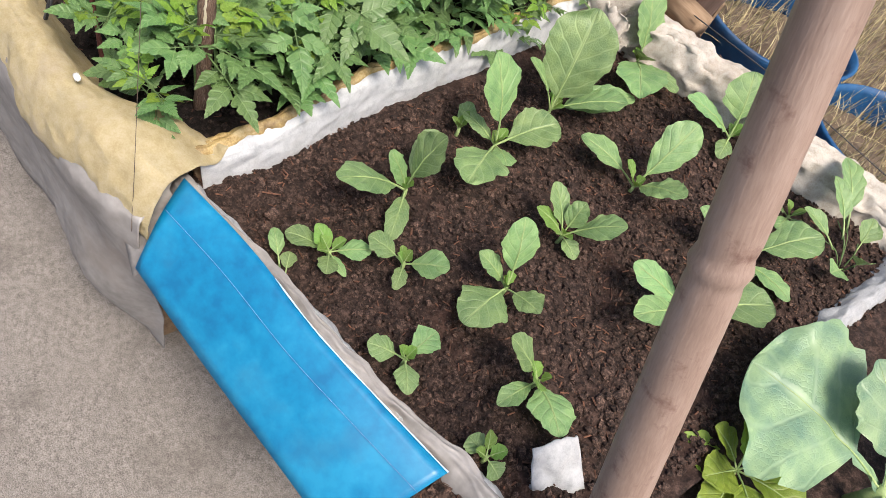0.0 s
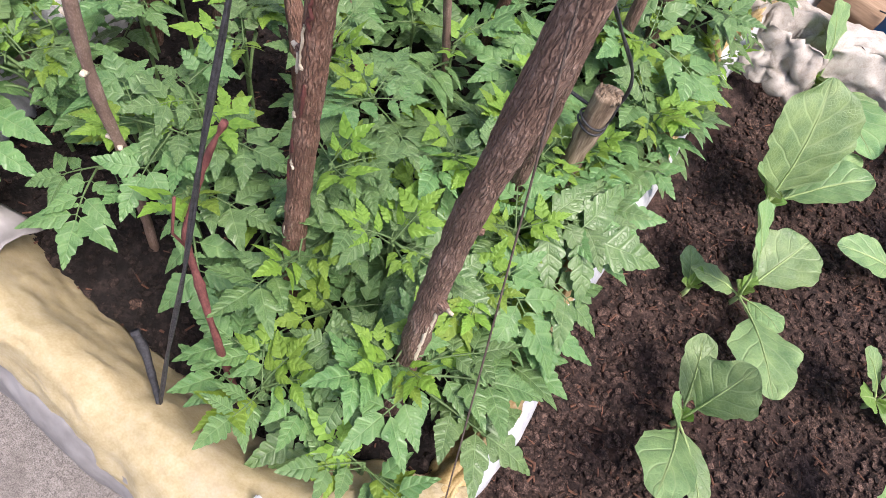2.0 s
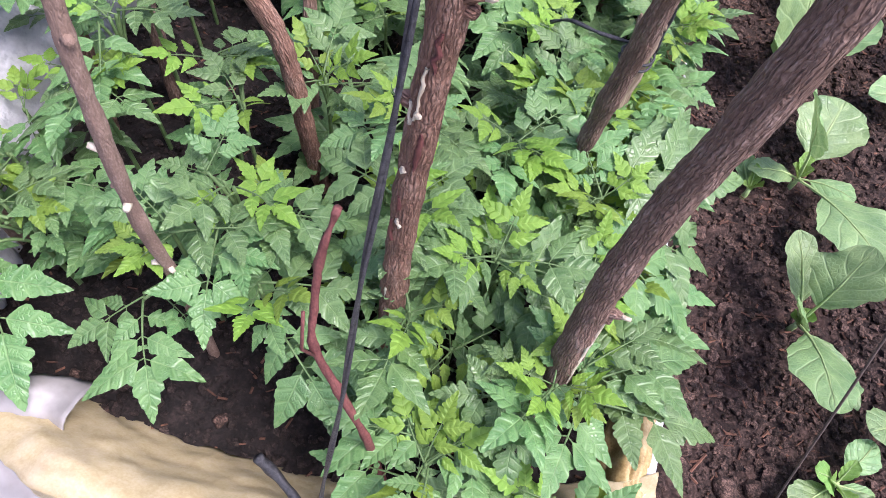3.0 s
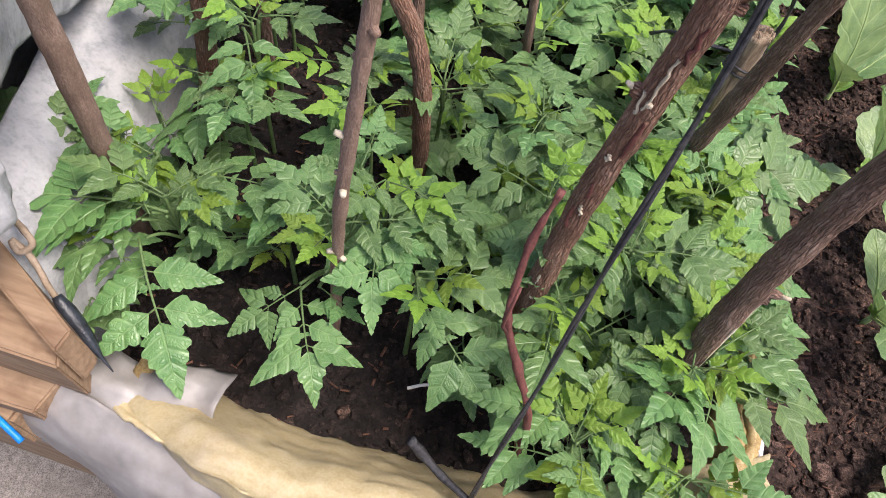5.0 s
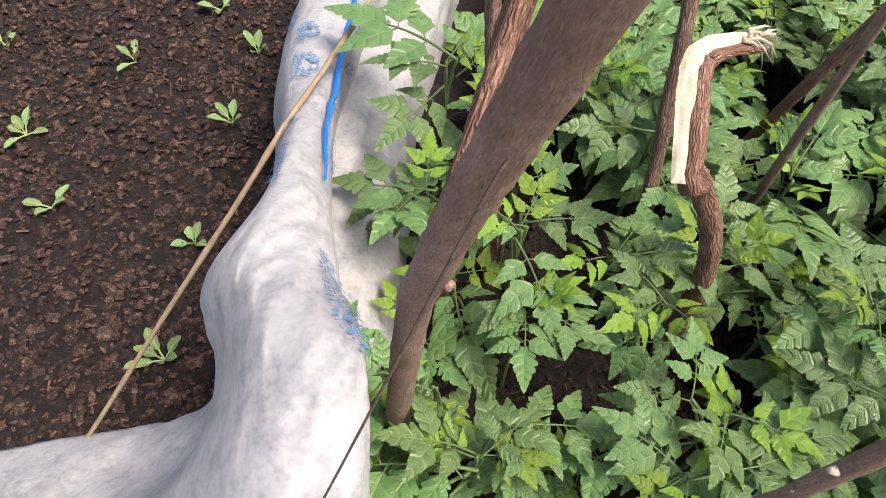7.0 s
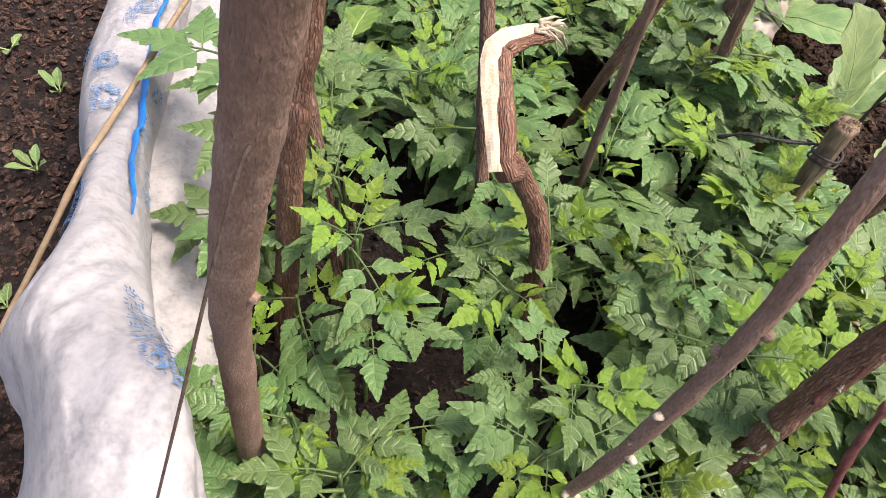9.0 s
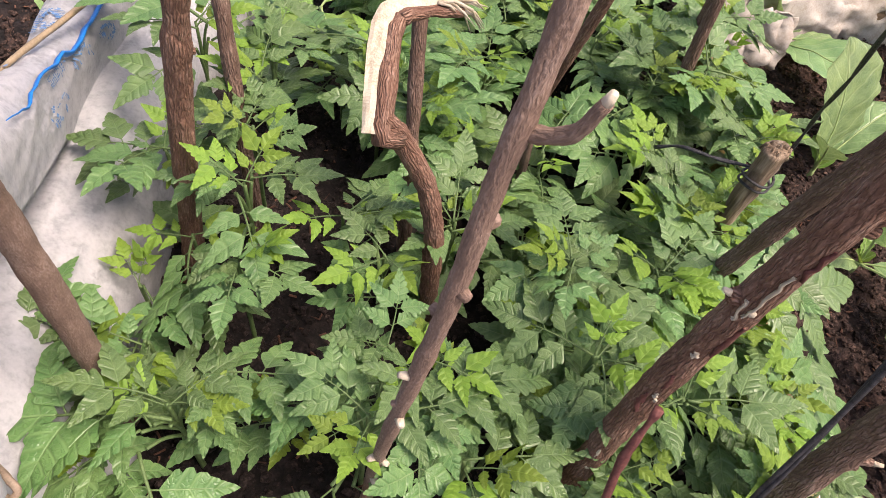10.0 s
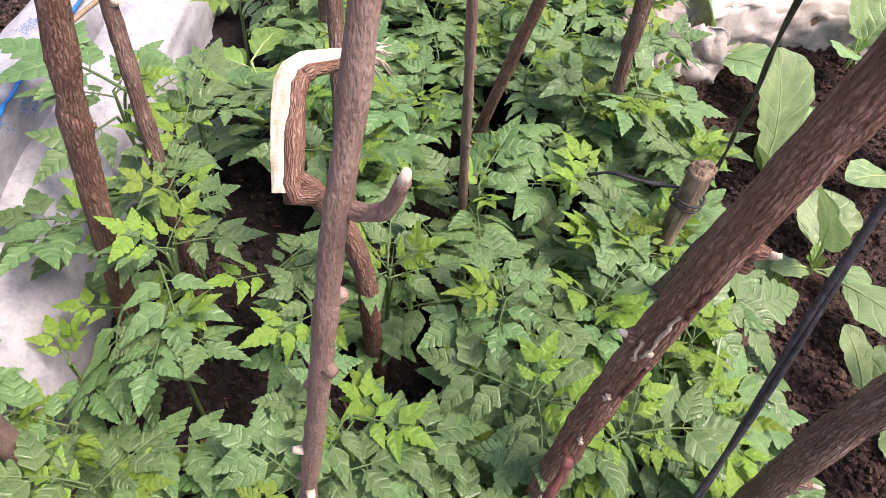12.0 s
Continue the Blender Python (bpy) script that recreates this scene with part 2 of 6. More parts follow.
TAG = material("white_scrap", [(0.7, 0.7, 0.68), (0.85, 0.85, 0.83)], 90, 0.5, 3, 0.3)
STRAW = material("dry_grass", [(0.28, 0.23, 0.12), (0.46, 0.39, 0.22)], 30, 0.8, 3, 0.2, island=0.4)
STEM = material("green_stem", [(0.06, 0.11, 0.035), (0.12, 0.19, 0.065)], 60, 0.6, 4, 0.2)
PALE_STEM = material("pale_stem", [(0.22, 0.32, 0.11), (0.36, 0.46, 0.20)], 60, 0.6, 4, 0.2)


def woven(name, colours, stains, rough=0.6, weave=1400.0, relief=0.45, grain=420):
    """Woven plastic sacking: the noise surface with a fine weave added to its relief."""
    m = material(name, colours, 70, rough, 9, relief, grain, stains=stains, step=0.002)
    t = m.node_tree
    n, link = t.nodes, t.links.new
    co = n.new("ShaderNodeTexCoord")
    ck = n.new("ShaderNodeTexChecker")
    ck.inputs["Scale"].default_value = weave
    link(co.outputs["UV"], ck.inputs["Vector"])
    old = n["Principled BSDF"].inputs["Normal"].links[0].from_node
    bp = n.new("ShaderNodeBump")
    bp.inputs["Strength"].default_value, bp.inputs["Distance"].default_value = 0.7, 0.0009
    link(ck.outputs["Fac"], bp.inputs["Height"]), link(old.outputs["Normal"], bp.inputs["Normal"])
    link(bp.outputs["Normal"], n["Principled BSDF"].inputs["Normal"])
    return m


SACK = woven("white_sacking", [(0.36, 0.372, 0.388), (0.45, 0.462, 0.478), (0.51, 0.52, 0.53)], ((0.29, 0.265, 0.23), 7, 0.58, 0.4))
PRINTED = woven("bright_white_sacking", [(0.34, 0.352, 0.368), (0.455, 0.467, 0.48), (0.525, 0.533, 0.542)], ((0.33, 0.305, 0.27), 7, 0.58, 0.4), relief=1.0, grain=260)
PANEL_CLOTH = woven("greyed_sacking", [(0.33, 0.335, 0.345), (0.43, 0.435, 0.44), (0.49, 0.495, 0.50)], ((0.26, 0.225, 0.18), 12, 0.53, 0.6))
CREAM = woven("cream_sacking", [(0.31, 0.275, 0.23), (0.40, 0.365, 0.32), (0.46, 0.43, 0.385)], ((0.22, 0.165, 0.11), 8, 0.55, 0.6))
YELLOW = woven("yellow_sacking", [(0.42, 0.335, 0.18), (0.48, 0.40, 0.23), (0.53, 0.455, 0.29)], ((0.44, 0.375, 0.34), 5, 0.55, 0.5))
GOLD = woven("frayed_yellow_sacking", [(0.21, 0.14, 0.05), (0.35, 0.255, 0.105), (0.45, 0.355, 0.19)], ((0.13, 0.085, 0.045), 14, 0.5, 0.8))
FILM = material("grey_plastic_film", [(0.16, 0.152, 0.145), (0.23, 0.218, 0.21), (0.30, 0.287, 0.278)], 9, 0.52, 7, 0.35, 60, stains=((0.19, 0.155, 0.13), 5, 0.55, 0.5), spec=0.5)

TOMATO = leaf_material("tomato_leaf", (0.066, 0.148, 0.044), (0.118, 0.216, 0.068), (0.27, 0.39, 0.17), 5.0, rough=0.37, glow=0.14, rib_bump=0.55, spread=0.18, quilting=0.45, vein_mix=0.36, blotch=6, net_scale=30, gloss=0.45)
TOMATO_NEW = leaf_material("young_tomato_leaf", (0.120, 0.225, 0.026), (0.185, 0.305, 0.040), (0.28, 0.42, 0.08), 5.0, rough=0.5, glow=0.28, rib_bump=0.4, quilting=0.8, blotch=7, net_scale=42)
CABBAGE = leaf_material("cabbage_leaf", (0.118, 0.222, 0.085), (0.215, 0.335, 0.125), (0.42, 0.52, 0.27), 6.0, rough=0.38, glow=0.18, rib_bump=0.55, spread=0.2, quilting=0.45, blotch=42, vein_mix=0.48, net_scale=210)
CABBAGE_OLD = leaf_material("grown_cabbage_leaf", (0.105, 0.200, 0.130), (0.240, 0.345, 0.180), (0.36, 0.45, 0.31), 5.0, rough=0.40, glow=0.12, rib_bump=0.5, spread=0.08, quilting=0.4, blotch=26, vein_mix=0.28, net_scale=150)
CABBAGE_NEW = leaf_material("young_cabbage_leaf", (0.120, 0.235, 0.045), (0.185, 0.320, 0.070), (0.36, 0.46, 0.20), 5.0, rough=0.5, glow=0.25, quilting=0.8)
CHARD = leaf_material("chard_leaf", (0.130, 0.235, 0.030), (0.225, 0.335, 0.045), (0.34, 0.36, 0.12), 6.0, rough=0.38, glow=0.22, rib_bump=0.5, quilting=0.7)


# ---- mesh helpers ----
def mesh_of(bm, name, mat, smooth=True):
    me = bpy.data.meshes.new(name)
    bm.normal_update()
    bm.to_mesh(me)
    bm.free()
    for p in me.polygons:
        p.use_smooth = smooth
    for q in (mat if isinstance(mat, (list, tuple)) else [mat]):
        me.materials.append(q)
    return me


def part(name, bm, mat, parent, label="", smooth=True):
    ob = new(name, mesh_of(bm, name, mat, smooth))
    ob.parent = parent
    return tagged(ob, label)


def solid(name, bm, mat, label, category, group="", kind="", smooth=True):
    return tagged(new(name, mesh_of(bm, name, mat, smooth)), label, category, group, kind)


def thing(name, x, y, z, label, category, group="", kind=""):
    ob = new(name)
    ob.empty_display_size = 0.02
    ob.matrix_basis = Matrix.Translation((x, y, z))
    return tagged(ob, label, category, group, kind)


def fbm(x, y, z=0.0, octaves=4):
    return noise.fractal((x, y, z), 1.0, 2.0, octaves)


def spline(points, steps):
    """Catmull-Rom through points."""
    p = [Vector(q) for q in points]
    p = [2 * p[0] - p[1], *p, 2 * p[-1] - p[-2]]
    out = []
    for i in range(1, len(p) - 2):
        for k in range(steps):
            t = k / steps
            a, b, c, d = p[i - 1], p[i], p[i + 1], p[i + 2]
            out.append(0.5 * (2 * b + (c - a) * t + (2 * a - 5 * b + 4 * c - d) * t * t + (3 * b - a - 3 * c + d) * t ** 3))
    out.append(p[-2].copy())
    return out


def add_tube(bm, path, radius, seg=10, rough=0.0, seed=0.0, mat=0, cap=True, flat=1.0):
    """A tube round a path; radius may be a function of 0..1; rough swells and ridges it."""
    rings = []
    n = len(path)
    side = None
    grain = bm.verts.layers.float_vector.get("grain") or bm.verts.layers.float_vector.new("grain")
    run = seed * 0.37
    for i, c in enumerate(path):
        d = (path[min(i + 1, n - 1)] - path[max(i - 1, 0)]).normalized()
        if side is None:
            side = d.orthogonal().normalized()
        side = (side - d * side.dot(d)).normalized()
        other = d.cross(side)
        r = radius(i / (n - 1)) if callable(radius) else radius
        run += (c - path[i - 1]).length if i else 0.0
        ring = []
        for k in range(seg):
            a = 2 * math.pi * k / seg
            q = r * (1 + rough * (0.5 * noise.noise((3 * math.cos(a) + seed, 3 * math.sin(a), i * 0.5)) + 0.6 * noise.noise((seed, i * 0.23, 1)) + (0.35 * noise.noise((7 * math.cos(a), 7 * math.sin(a) + seed, i * 0.22)) if seg > 16 else 0)))
            v = bm.verts.new(c + (side * math.cos(a) + other * math.sin(a) * flat) * q)
            v[grain] = (r * math.cos(a) + seed * 0.11, r * math.sin(a), run)
            ring.append(v)
        rings.append(ring)
    for a, b in zip(rings, rings[1:]):
        for k in range(seg):
            f = bm.faces.new((a[k], a[(k + 1) % seg], b[(k + 1) % seg], b[k]))
            f.material_index = mat
    if cap:
        for ring, flip in ((rings[0], True), (rings[-1], False)):
            f = bm.faces.new(ring[::-1] if flip else ring)
            f.material_index = mat
    return rings


def tube(path, radius, seg=10, rough=0.0, seed=0.0, flat=1.0):
    bm = bmesh.new()
    add_tube(bm, path, radius, seg, rough, seed, flat=flat)
    return bm


def add_sheet(bm, grid, uv_size=1.0):
    """A sheet from rows of points, with UVs in metres."""
    uv = bm.loops.layers.uv.verify()
    rows = [[bm.verts.new(p) for p in row] for row in grid]
    for i in range(len(rows) - 1):
        for j in range(len(rows[0]) - 1):
            f = bm.faces.new((rows[i][j], rows[i][j + 1], rows[i + 1][j + 1], rows[i + 1][j]))
            for l, (a, b) in zip(f.loops, ((i, j), (i, j + 1), (i + 1, j + 1), (i + 1, j))):
                l[uv].uv = (a * 0.008 * uv_size, b * 0.008 * uv_size)
    return rows


def sheet(grid, thick=0.002):
    """A sheet with thickness: a second layer set back along the normals, joined round the rim."""
    bm = bmesh.new()
    rows = add_sheet(bm, grid)
    bm.normal_update()
    back = [[bm.verts.new(v.co - v.normal * thick) for v in row] for row in rows]
    h, w = len(rows), len(rows[0])
    for i in range(h - 1):
        for j in range(w - 1):
            bm.faces.new((back[i][j], back[i + 1][j], back[i + 1][j + 1], back[i][j + 1]))
    rim = [(0, j) for j in range(w)] + [(i, w - 1) for i in range(1, h)] + [(h - 1, j) for j in range(w - 2, -1, -1)] + [(i, 0) for i in range(h - 2, 0, -1)]
    for (i, j), (k, m) in zip(rim, rim[1:] + rim[:1]):
        bm.faces.new((rows[k][m], rows[i][j], back[i][j], back[k][m]))
    return bm


def box(bm, lo, hi, bevel=0.0, wob=0.0):
    r = bmesh.ops.create_cube(bm, size=1.0)
    for v in r["verts"]:
        v.co = Vector([l + (c + 0.5) * (h - l) for l, h, c in zip(lo, hi, v.co)])
    if bevel:
        bmesh.ops.bevel(bm, geom=list({e for v in r["verts"] for e in v.link_edges}), offset=bevel, segments=2, affect="EDGES")
    if wob:
        for v in bm.verts:
            v.co += Vector([wob * noise.noise(v.co * 30 + Vector((k * 9, 0, 0))) for k in range(3)])
    return bm


# ---- ground and beds ----


def height_grid(x0, x1, y0, y1, step, height):
    nx, ny = max(2, round((x1 - x0) / step)), max(2, round((y1 - y0) / step))
    return [[Vector((x0 + (x1 - x0) * i / nx, y0 + (y1 - y0) * j / ny, 0)) for i in range(nx + 1)] for j in range(ny + 1)], height


def terrain(name, x0, x1, y0, y1, step, height, mat, label, category, kind="structure"):
    grid, h = height_grid(x0, x1, y0, y1, step, height)
    bm = bmesh.new()
    add_sheet(bm, [[Vector((p.x, p.y, h(p.x, p.y))) for p in row] for row in grid])
    return solid(name, bm, mat, label, category, kind=kind)


def concrete_height(x, y):
    return 0.006 * fbm(x * 1.5, y * 1.5) + 0.0015 * fbm(x * 30, y * 30)


ground = solid("ground", box(bmesh.new(), (-60, -60, -0.3), (60, 60, -0.03)), EARTH, "brown earth reaching out round the beds", "ground", kind="structure", smooth=False)
terrain("pavement", -3.2, 3.2, -2.6, 0.12, 0.03, concrete_height, CONCRETE, "worn grey concrete paving with stains", "paving")
terrain("yard_earth", -3.2, 3.2, 0.12, 5.0, 0.05, lambda x, y: 0.004 + 0.02 * fbm(x * 3, y * 3), EARTH, "bare brown earth behind the beds", "earth")


def crumbs(x, y, amount=1.0):
    return amount * (0.010 * fbm(x * 6, y * 6, 1) + 0.007 * fbm(x * 30, y * 30, 2) + 0.006 * abs(fbm(x * 80, y * 80, 3)) + 0.003 * fbm(x * 190, y * 190, 4, 2))


RIDGE = [(0.004, -0.05), (0.002, 0.08), (-0.03, 0.24), (-0.045, 0.45), (-0.075, 0.68), (-0.07, 0.86), (-0.03, 1.02)]


def ridge_x(y):
    """Where the wall between the two planted beds runs."""
    for (xa, ya), (xb, yb) in zip(RIDGE, RIDGE[1:]):
        if y <= yb:
            return xa + (xb - xa) * max(0.0, (y - ya) / (yb - ya))
    return RIDGE[-1][0]


def soil_a(x, y):
    z = 0.396 + 0.05 * (x - 0.1) + crumbs(x, y)
    return z + 0.016 * math.exp(-((x - ridge_x(y) - 0.03) / 0.045) ** 2) - (0.05 if x < ridge_x(y) - 0.012 else 0.0)


def soil_b(x, y):
    z = 0.428 + crumbs(x + 5, y + 3, 1.1) + 0.015 * math.sin(6 * x + 3 * y)
    if x > ridge_x(y) - 0.022:
        z -= 0.09
    return z - 0.02 * math.exp(-((y + 0.13) / 0.05) ** 2)


def soil_c(x, y):
    return 0.402 + crumbs(x - 7, y, 1.15)


terrain("bed_soil", -0.10, 0.74, -0.06, 1.12, 0.0055, soil_a, SOIL, "dark moist crumbly soil among cabbage seedlings", "soil", kind="structure")
# the tomato bed's soil colour already holds the shade of its plants
terrain("bed_soil", -0.80, 0.0, -0.16, 1.25, 0.0065, soil_b, SOIL_DARK, "crumbly soil under tomato plants, darkened in colour for leaf shade", "soil", kind="structure")
terrain("bed_soil", -1.75, -0.78, -0.18, 1.3, 0.0075, soil_c, SOIL_DARK, "bare dark brown soil with tiny sprouts", "soil", kind="structure")


def clods(x0, x1, y0, y1, height, count, seed, name, label, small=0.0015, large=0.0075, mat=None):
    """Loose crumbs of soil, joined."""
    r = random.Random(seed)
    base = [Vector(v).normalized() for v in ((1, 0, 0), (-1, 0, 0), (0, 1, 0), (0, -1, 0), (0, 0, 1), (0, 0, -1), (1, 1, 1), (-1, 1, 1), (1, -1, 1), (-1, -1, 1))]
    faces = [(0, 6, 4), (6, 2, 4), (2, 7, 4), (7, 1, 4), (1, 9, 4), (9, 3, 4), (3, 8, 4), (8, 0, 4), (0, 2, 6), (2, 1, 7), (1, 3, 9), (3, 0, 8), (0, 5, 2), (2, 5, 1), (1, 5, 3), (3, 5, 0)]
    vs, fs = [], []
    for _ in range(count):
        x, y = r.uniform(x0, x1), r.uniform(y0, y1)
        s = small + (large - small) * r.random() ** 3.2
        sx, sy, sz = s * r.uniform(0.7, 1.3), s * r.uniform(0.7, 1.3), s * r.uniform(0.5, 1.0)
        turn = Euler((r.uniform(-0.5, 0.5), r.uniform(-0.5, 0.5), r.uniform(0, 6.3))).to_matrix()
        at = Vector((x, y, height(x, y) + 0.25 * s))
        k = len(vs)
        for b in base:
            q = turn @ Vector((b.x * sx, b.y * sy, b.z * sz)) * r.uniform(0.75, 1.2)
            vs.append(at + q)
        fs += [tuple(k + i for i in f) for f in faces]
    me = bpy.data.meshes.new(name)
    me.from_pydata([tuple(v) for v in vs], [], fs)
    me.materials.append(mat or CRUMB)
    return tagged(new(name, me), label, "soil crumbs", kind="stuff")


clods(-0.01, 0.72, -0.05, 1.08, soil_a, 26000, 1, "soil_crumbs", "loose dark crumbs lying on the cabbage bed")
clods(-0.72, -0.02, -0.13, 1.0, soil_b, 14000, 2, "soil_crumbs", "loose dark crumbs lying on the tomato bed", mat=CRUMB_SHADED)
clods(-1.6, -0.86, -0.15, 0.9, soil_c, 20000, 3, "soil_crumbs", "loose dark crumbs lying on the bare bed")


def chips(x0, x1, y0, y1, height, count, seed, label):
    """Shreds of wood, bark and dry root on the soil, joined."""
    r = random.Random(seed)
    vs, fs = [], []
    for _ in range(count):
        x, y, a = r.uniform(x0, x1), r.uniform(y0, y1), r.uniform(0, 6.3)
        ln, w = r.uniform(0.004, 0.014) * (2 if r.random() < 0.05 else 1), r.uniform(0.0005, 0.0016)
        z, tilt = height(x, y) + 0.003, r.uniform(-0.3, 0.3)
        d, s = Vector((math.cos(a), math.sin(a), tilt)) * ln * 0.5, Vector((-math.sin(a), math.cos(a), 0)) * w
        c, up = Vector((x, y, z)), Vector((0, 0, w))
        k = len(vs)
        vs += [c - d - s, c - d + s, c + d + s, c + d - s, c - d * 0.9 + up, c + d * 0.8 + up]
        fs += [(k, k + 1, k + 4), (k + 1, k + 2, k + 5, k + 4), (k + 2, k + 3, k + 5), (k + 3, k, k + 4, k + 5)]
    me = bpy.data.meshes.new("chips")
    me.from_pydata([tuple(v) for v in vs], [], fs)
    me.materials.append(CHIP)
    return tagged(new("wood_chips", me), label, "wood chips", kind="stuff")


chips(-0.01, 0.72, -0.05, 1.08, soil_a, 1900, 5, "fine brown shreds of wood on the cabbage bed")
chips(-0.72, -0.02, -0.13, 0.9, soil_b, 700, 6, "fine brown shreds of wood on the tomato bed")
chips(-1.6, -0.86, -0.15, 0.9, soil_c, 900, 7, "fine brown shreds of wood on the bare bed")


def clod(x, y, size, height, seed):
    """A larger lump of earth."""
    bm = bmesh.new()
    bmesh.ops.create_icosphere(bm, subdivisions=2, radius=size)
    for v in bm.verts:
        v.co *= 1 + 0.55 * noise.noise(v.co * (1.2 / size) + Vector((seed, 0, 0)))
        v.co.z *= 0.65
        v.co += Vector((x, y, height(x, y) + size * 0.25))
    solid("clod", bm, CRUMB, "rounded lump of reddish brown earth on the soil", "clod", "clods on the soil", smooth=True)


def draped(path, profile, steps=24, wob=0.006, seed=0.0, thick=0.002, fine=1.0):
    """A cloth laid over an edge. path: (x, y) along it; profile(s): list of (offset to the right of the path, z)."""
    pts = spline([(x, y, 0) for x, y in path], steps)
    grid = []
    n = len(pts)
    for i, p in enumerate(pts):
        d = (pts[min(i + 1, n - 1)] - pts[max(i - 1, 0)]).normalized()
        side = Vector((d.y, -d.x, 0))
        prof = spline([(o, 0, z) for o, z in profile(i / (n - 1))], 9)
        row = []
        for k, q in enumerate(prof):
            s = i * 0.01
            w = wob * (fbm(p.x * 11 + seed, p.y * 11, q.z * 9) + 0.5 * fbm(p.x * 38 * fine + seed, p.y * 38 * fine, q.z * 24 + k * 0.13) + 0.9 * (0.35 - abs(noise.noise((p.x * 24 + q.z * 17 + seed, p.y * 24 - q.z * 8, q.z * 22)))))
            row.append(p + side * (q.x + w) + Vector((0, 0, q.z + 0.7 * wob * fbm(p.x * 16 + seed + 4, p.y * 16, k * 0.2))))
        grid.append(row)
    return sheet(grid, thick)


# wall between the cabbage bed and the tomato bed
divider = thing("bed_divider", -0.03, 0.3, 0.36, "low bed wall wrapped in white sacking topped with yellow sacking", "bed wall")
base = divider.matrix_basis.inverted()


def under(bm, inv):
    bm.transform(inv)
    return bm


part("white_sacking", under(draped(RIDGE, lambda s: [(0.016, 0.35), (0.014, 0.40), (0.010, 0.435), (0.003, 0.452 + 0.016 * min(1, s * 3)), (-0.012, 0.455 + 0.019 * min(1, s * 3)), (-0.022, 0.44)], seed=2.0, wob=0.0035), base), SACK, divider, "creased white woven sacking")
part("yellow_sacking", under(draped(RIDGE, lambda s: [(-0.003, 0.446 + 0.018 * min(1, s * 3)), (-0.009, 0.459 + 0.021 * min(1, s * 3)), (-0.020, 0.464 + 0.015 * min(1, s * 3)), (-0.033, 0.447), (-0.042, 0.42)], seed=7.0, wob=0.008, fine=2.2), base), GOLD, divider, "frayed yellow woven sacking")
bm = bmesh.new()
for (xa, ya), (xb, yb) in zip(RIDGE, RIDGE[1:]):
    add_tube(bm, [Vector((xa - 0.012, ya, 0.40)), Vector((xb - 0.012, yb, 0.41))], 0.016, 8)
part("timber_core", under(bm, base), PLANK, divider)

# front of the tomato bed: yellow sack folded over the edge, grey film hanging to the paving
front = thing("tomato_bed_front", -0.3, -0.17, 0.25, "tomato bed front with yellow sacking folded over its top", "bed front")
inv = front.matrix_basis.inverted()
FRONT = [(-0.585, -0.158), (-0.48, -0.186), (-0.34, -0.182), (-0.20, -0.168), (-0.10, -0.154), (-0.02, -0.130), (0.05, -0.100)]


def yellow_profile(s):
    end = max(0.0, (s - 0.78) / 0.22)
    reach = min(1.0, 0.04 + 1.9 * s)
    lift = 0.008 * math.sin(9 * s) - 0.010 - 0.028 * end - 0.03 * max(0.0, 1 - s * 6)
    wide = min(1.0, max(0.0, (s - 0.52) / 0.26))
    return [(-0.07 - 0.030 * wide, 0.40 + 0.05 * wide + 0.02 * end), (-0.045 - 0.034 * wide, 0.46 + lift + 0.028 * wide), (-0.018 - 0.016 * wide, 0.515 + lift), (0.010, 0.524 + lift), (0.036 * reach, 0.502 + lift + 0.02 * (1 - reach)), (0.052 * reach, 0.470 + lift + 0.04 * (1 - reach)), (0.057 * reach, 0.442 + lift + 0.055 * (1 - reach))]


part("yellow_sack", under(draped(FRONT, yellow_profile, 22, 0.0055, 3.0), inv), YELLOW, front, "faded yellow woven sack")
part("plastic_film", under(draped([(-0.67, -0.160), (-0.50, -0.190), (-0.34, -0.188), (-0.16, -0.172), (-0.02, -0.15), (0.05, -0.12)], lambda s: [(0.0, 0.497 - 0.03 * s), (0.030, 0.480 - 0.03 * s), (0.047, 0.42), (0.045, 0.30), (0.05 + 0.02 * math.sin(11 * s), 0.15), (0.03 + 0.02 * math.sin(7 * s), 0.02)], 18, 0.0045, 9.0, 0.0012, 0.5), inv), FILM, front, "wrinkled grey plastic film")
for low, high in ((0.30, 0.44), (0.02, 0.27)):
    part("timber_board", under(box(bmesh.new(), (-0.62, -0.178, low), (-0.06, -0.155, high), 0.003), inv), PLANK, front, "rough timber board behind the film", False)
bm = bmesh.new()
box(bm, (-0.005, -0.148, 0.0), (0.035, -0.108, 0.30), 0.003)
part("timber_post", under(bm, inv), PLANK, front, "rough corner post", False)

# front of the cabbage bed: blue sheet, film and cream sacking behind it
sheet_top = [(0.036, -0.082, 0.466), (0.17, -0.052, 0.468), (0.31, -0.034, 0.466), (0.43, -0.008, 0.463), (0.548, 0.020, 0.460)]
sheet_low = [(0.098, -0.180, 0.392), (0.20, -0.166, 0.380), (0.33, -0.148, 0.378), (0.44, -0.132, 0.378), (0.545, -0.118, 0.378)]
blue = thing("plastic_sheet", 0.3, -0.08, 0.40, "bright blue plastic sheet over the cabbage bed edge", "plastic sheet")
inv = blue.matrix_basis.inverted()
top, low = spline(sheet_top, 10), spline(sheet_low, 10)
bm = sheet([[a.lerp(b, k / 10) + Vector((0, 0, 0.012 * math.sin(math.pi * k / 10) + 0.002 * fbm(a.x * 9, k * 0.3))) for k in range(11)] for a, b in zip(top, low)], 0.003)
cover = part("sheet", under(bm, inv), BLUE, blue)
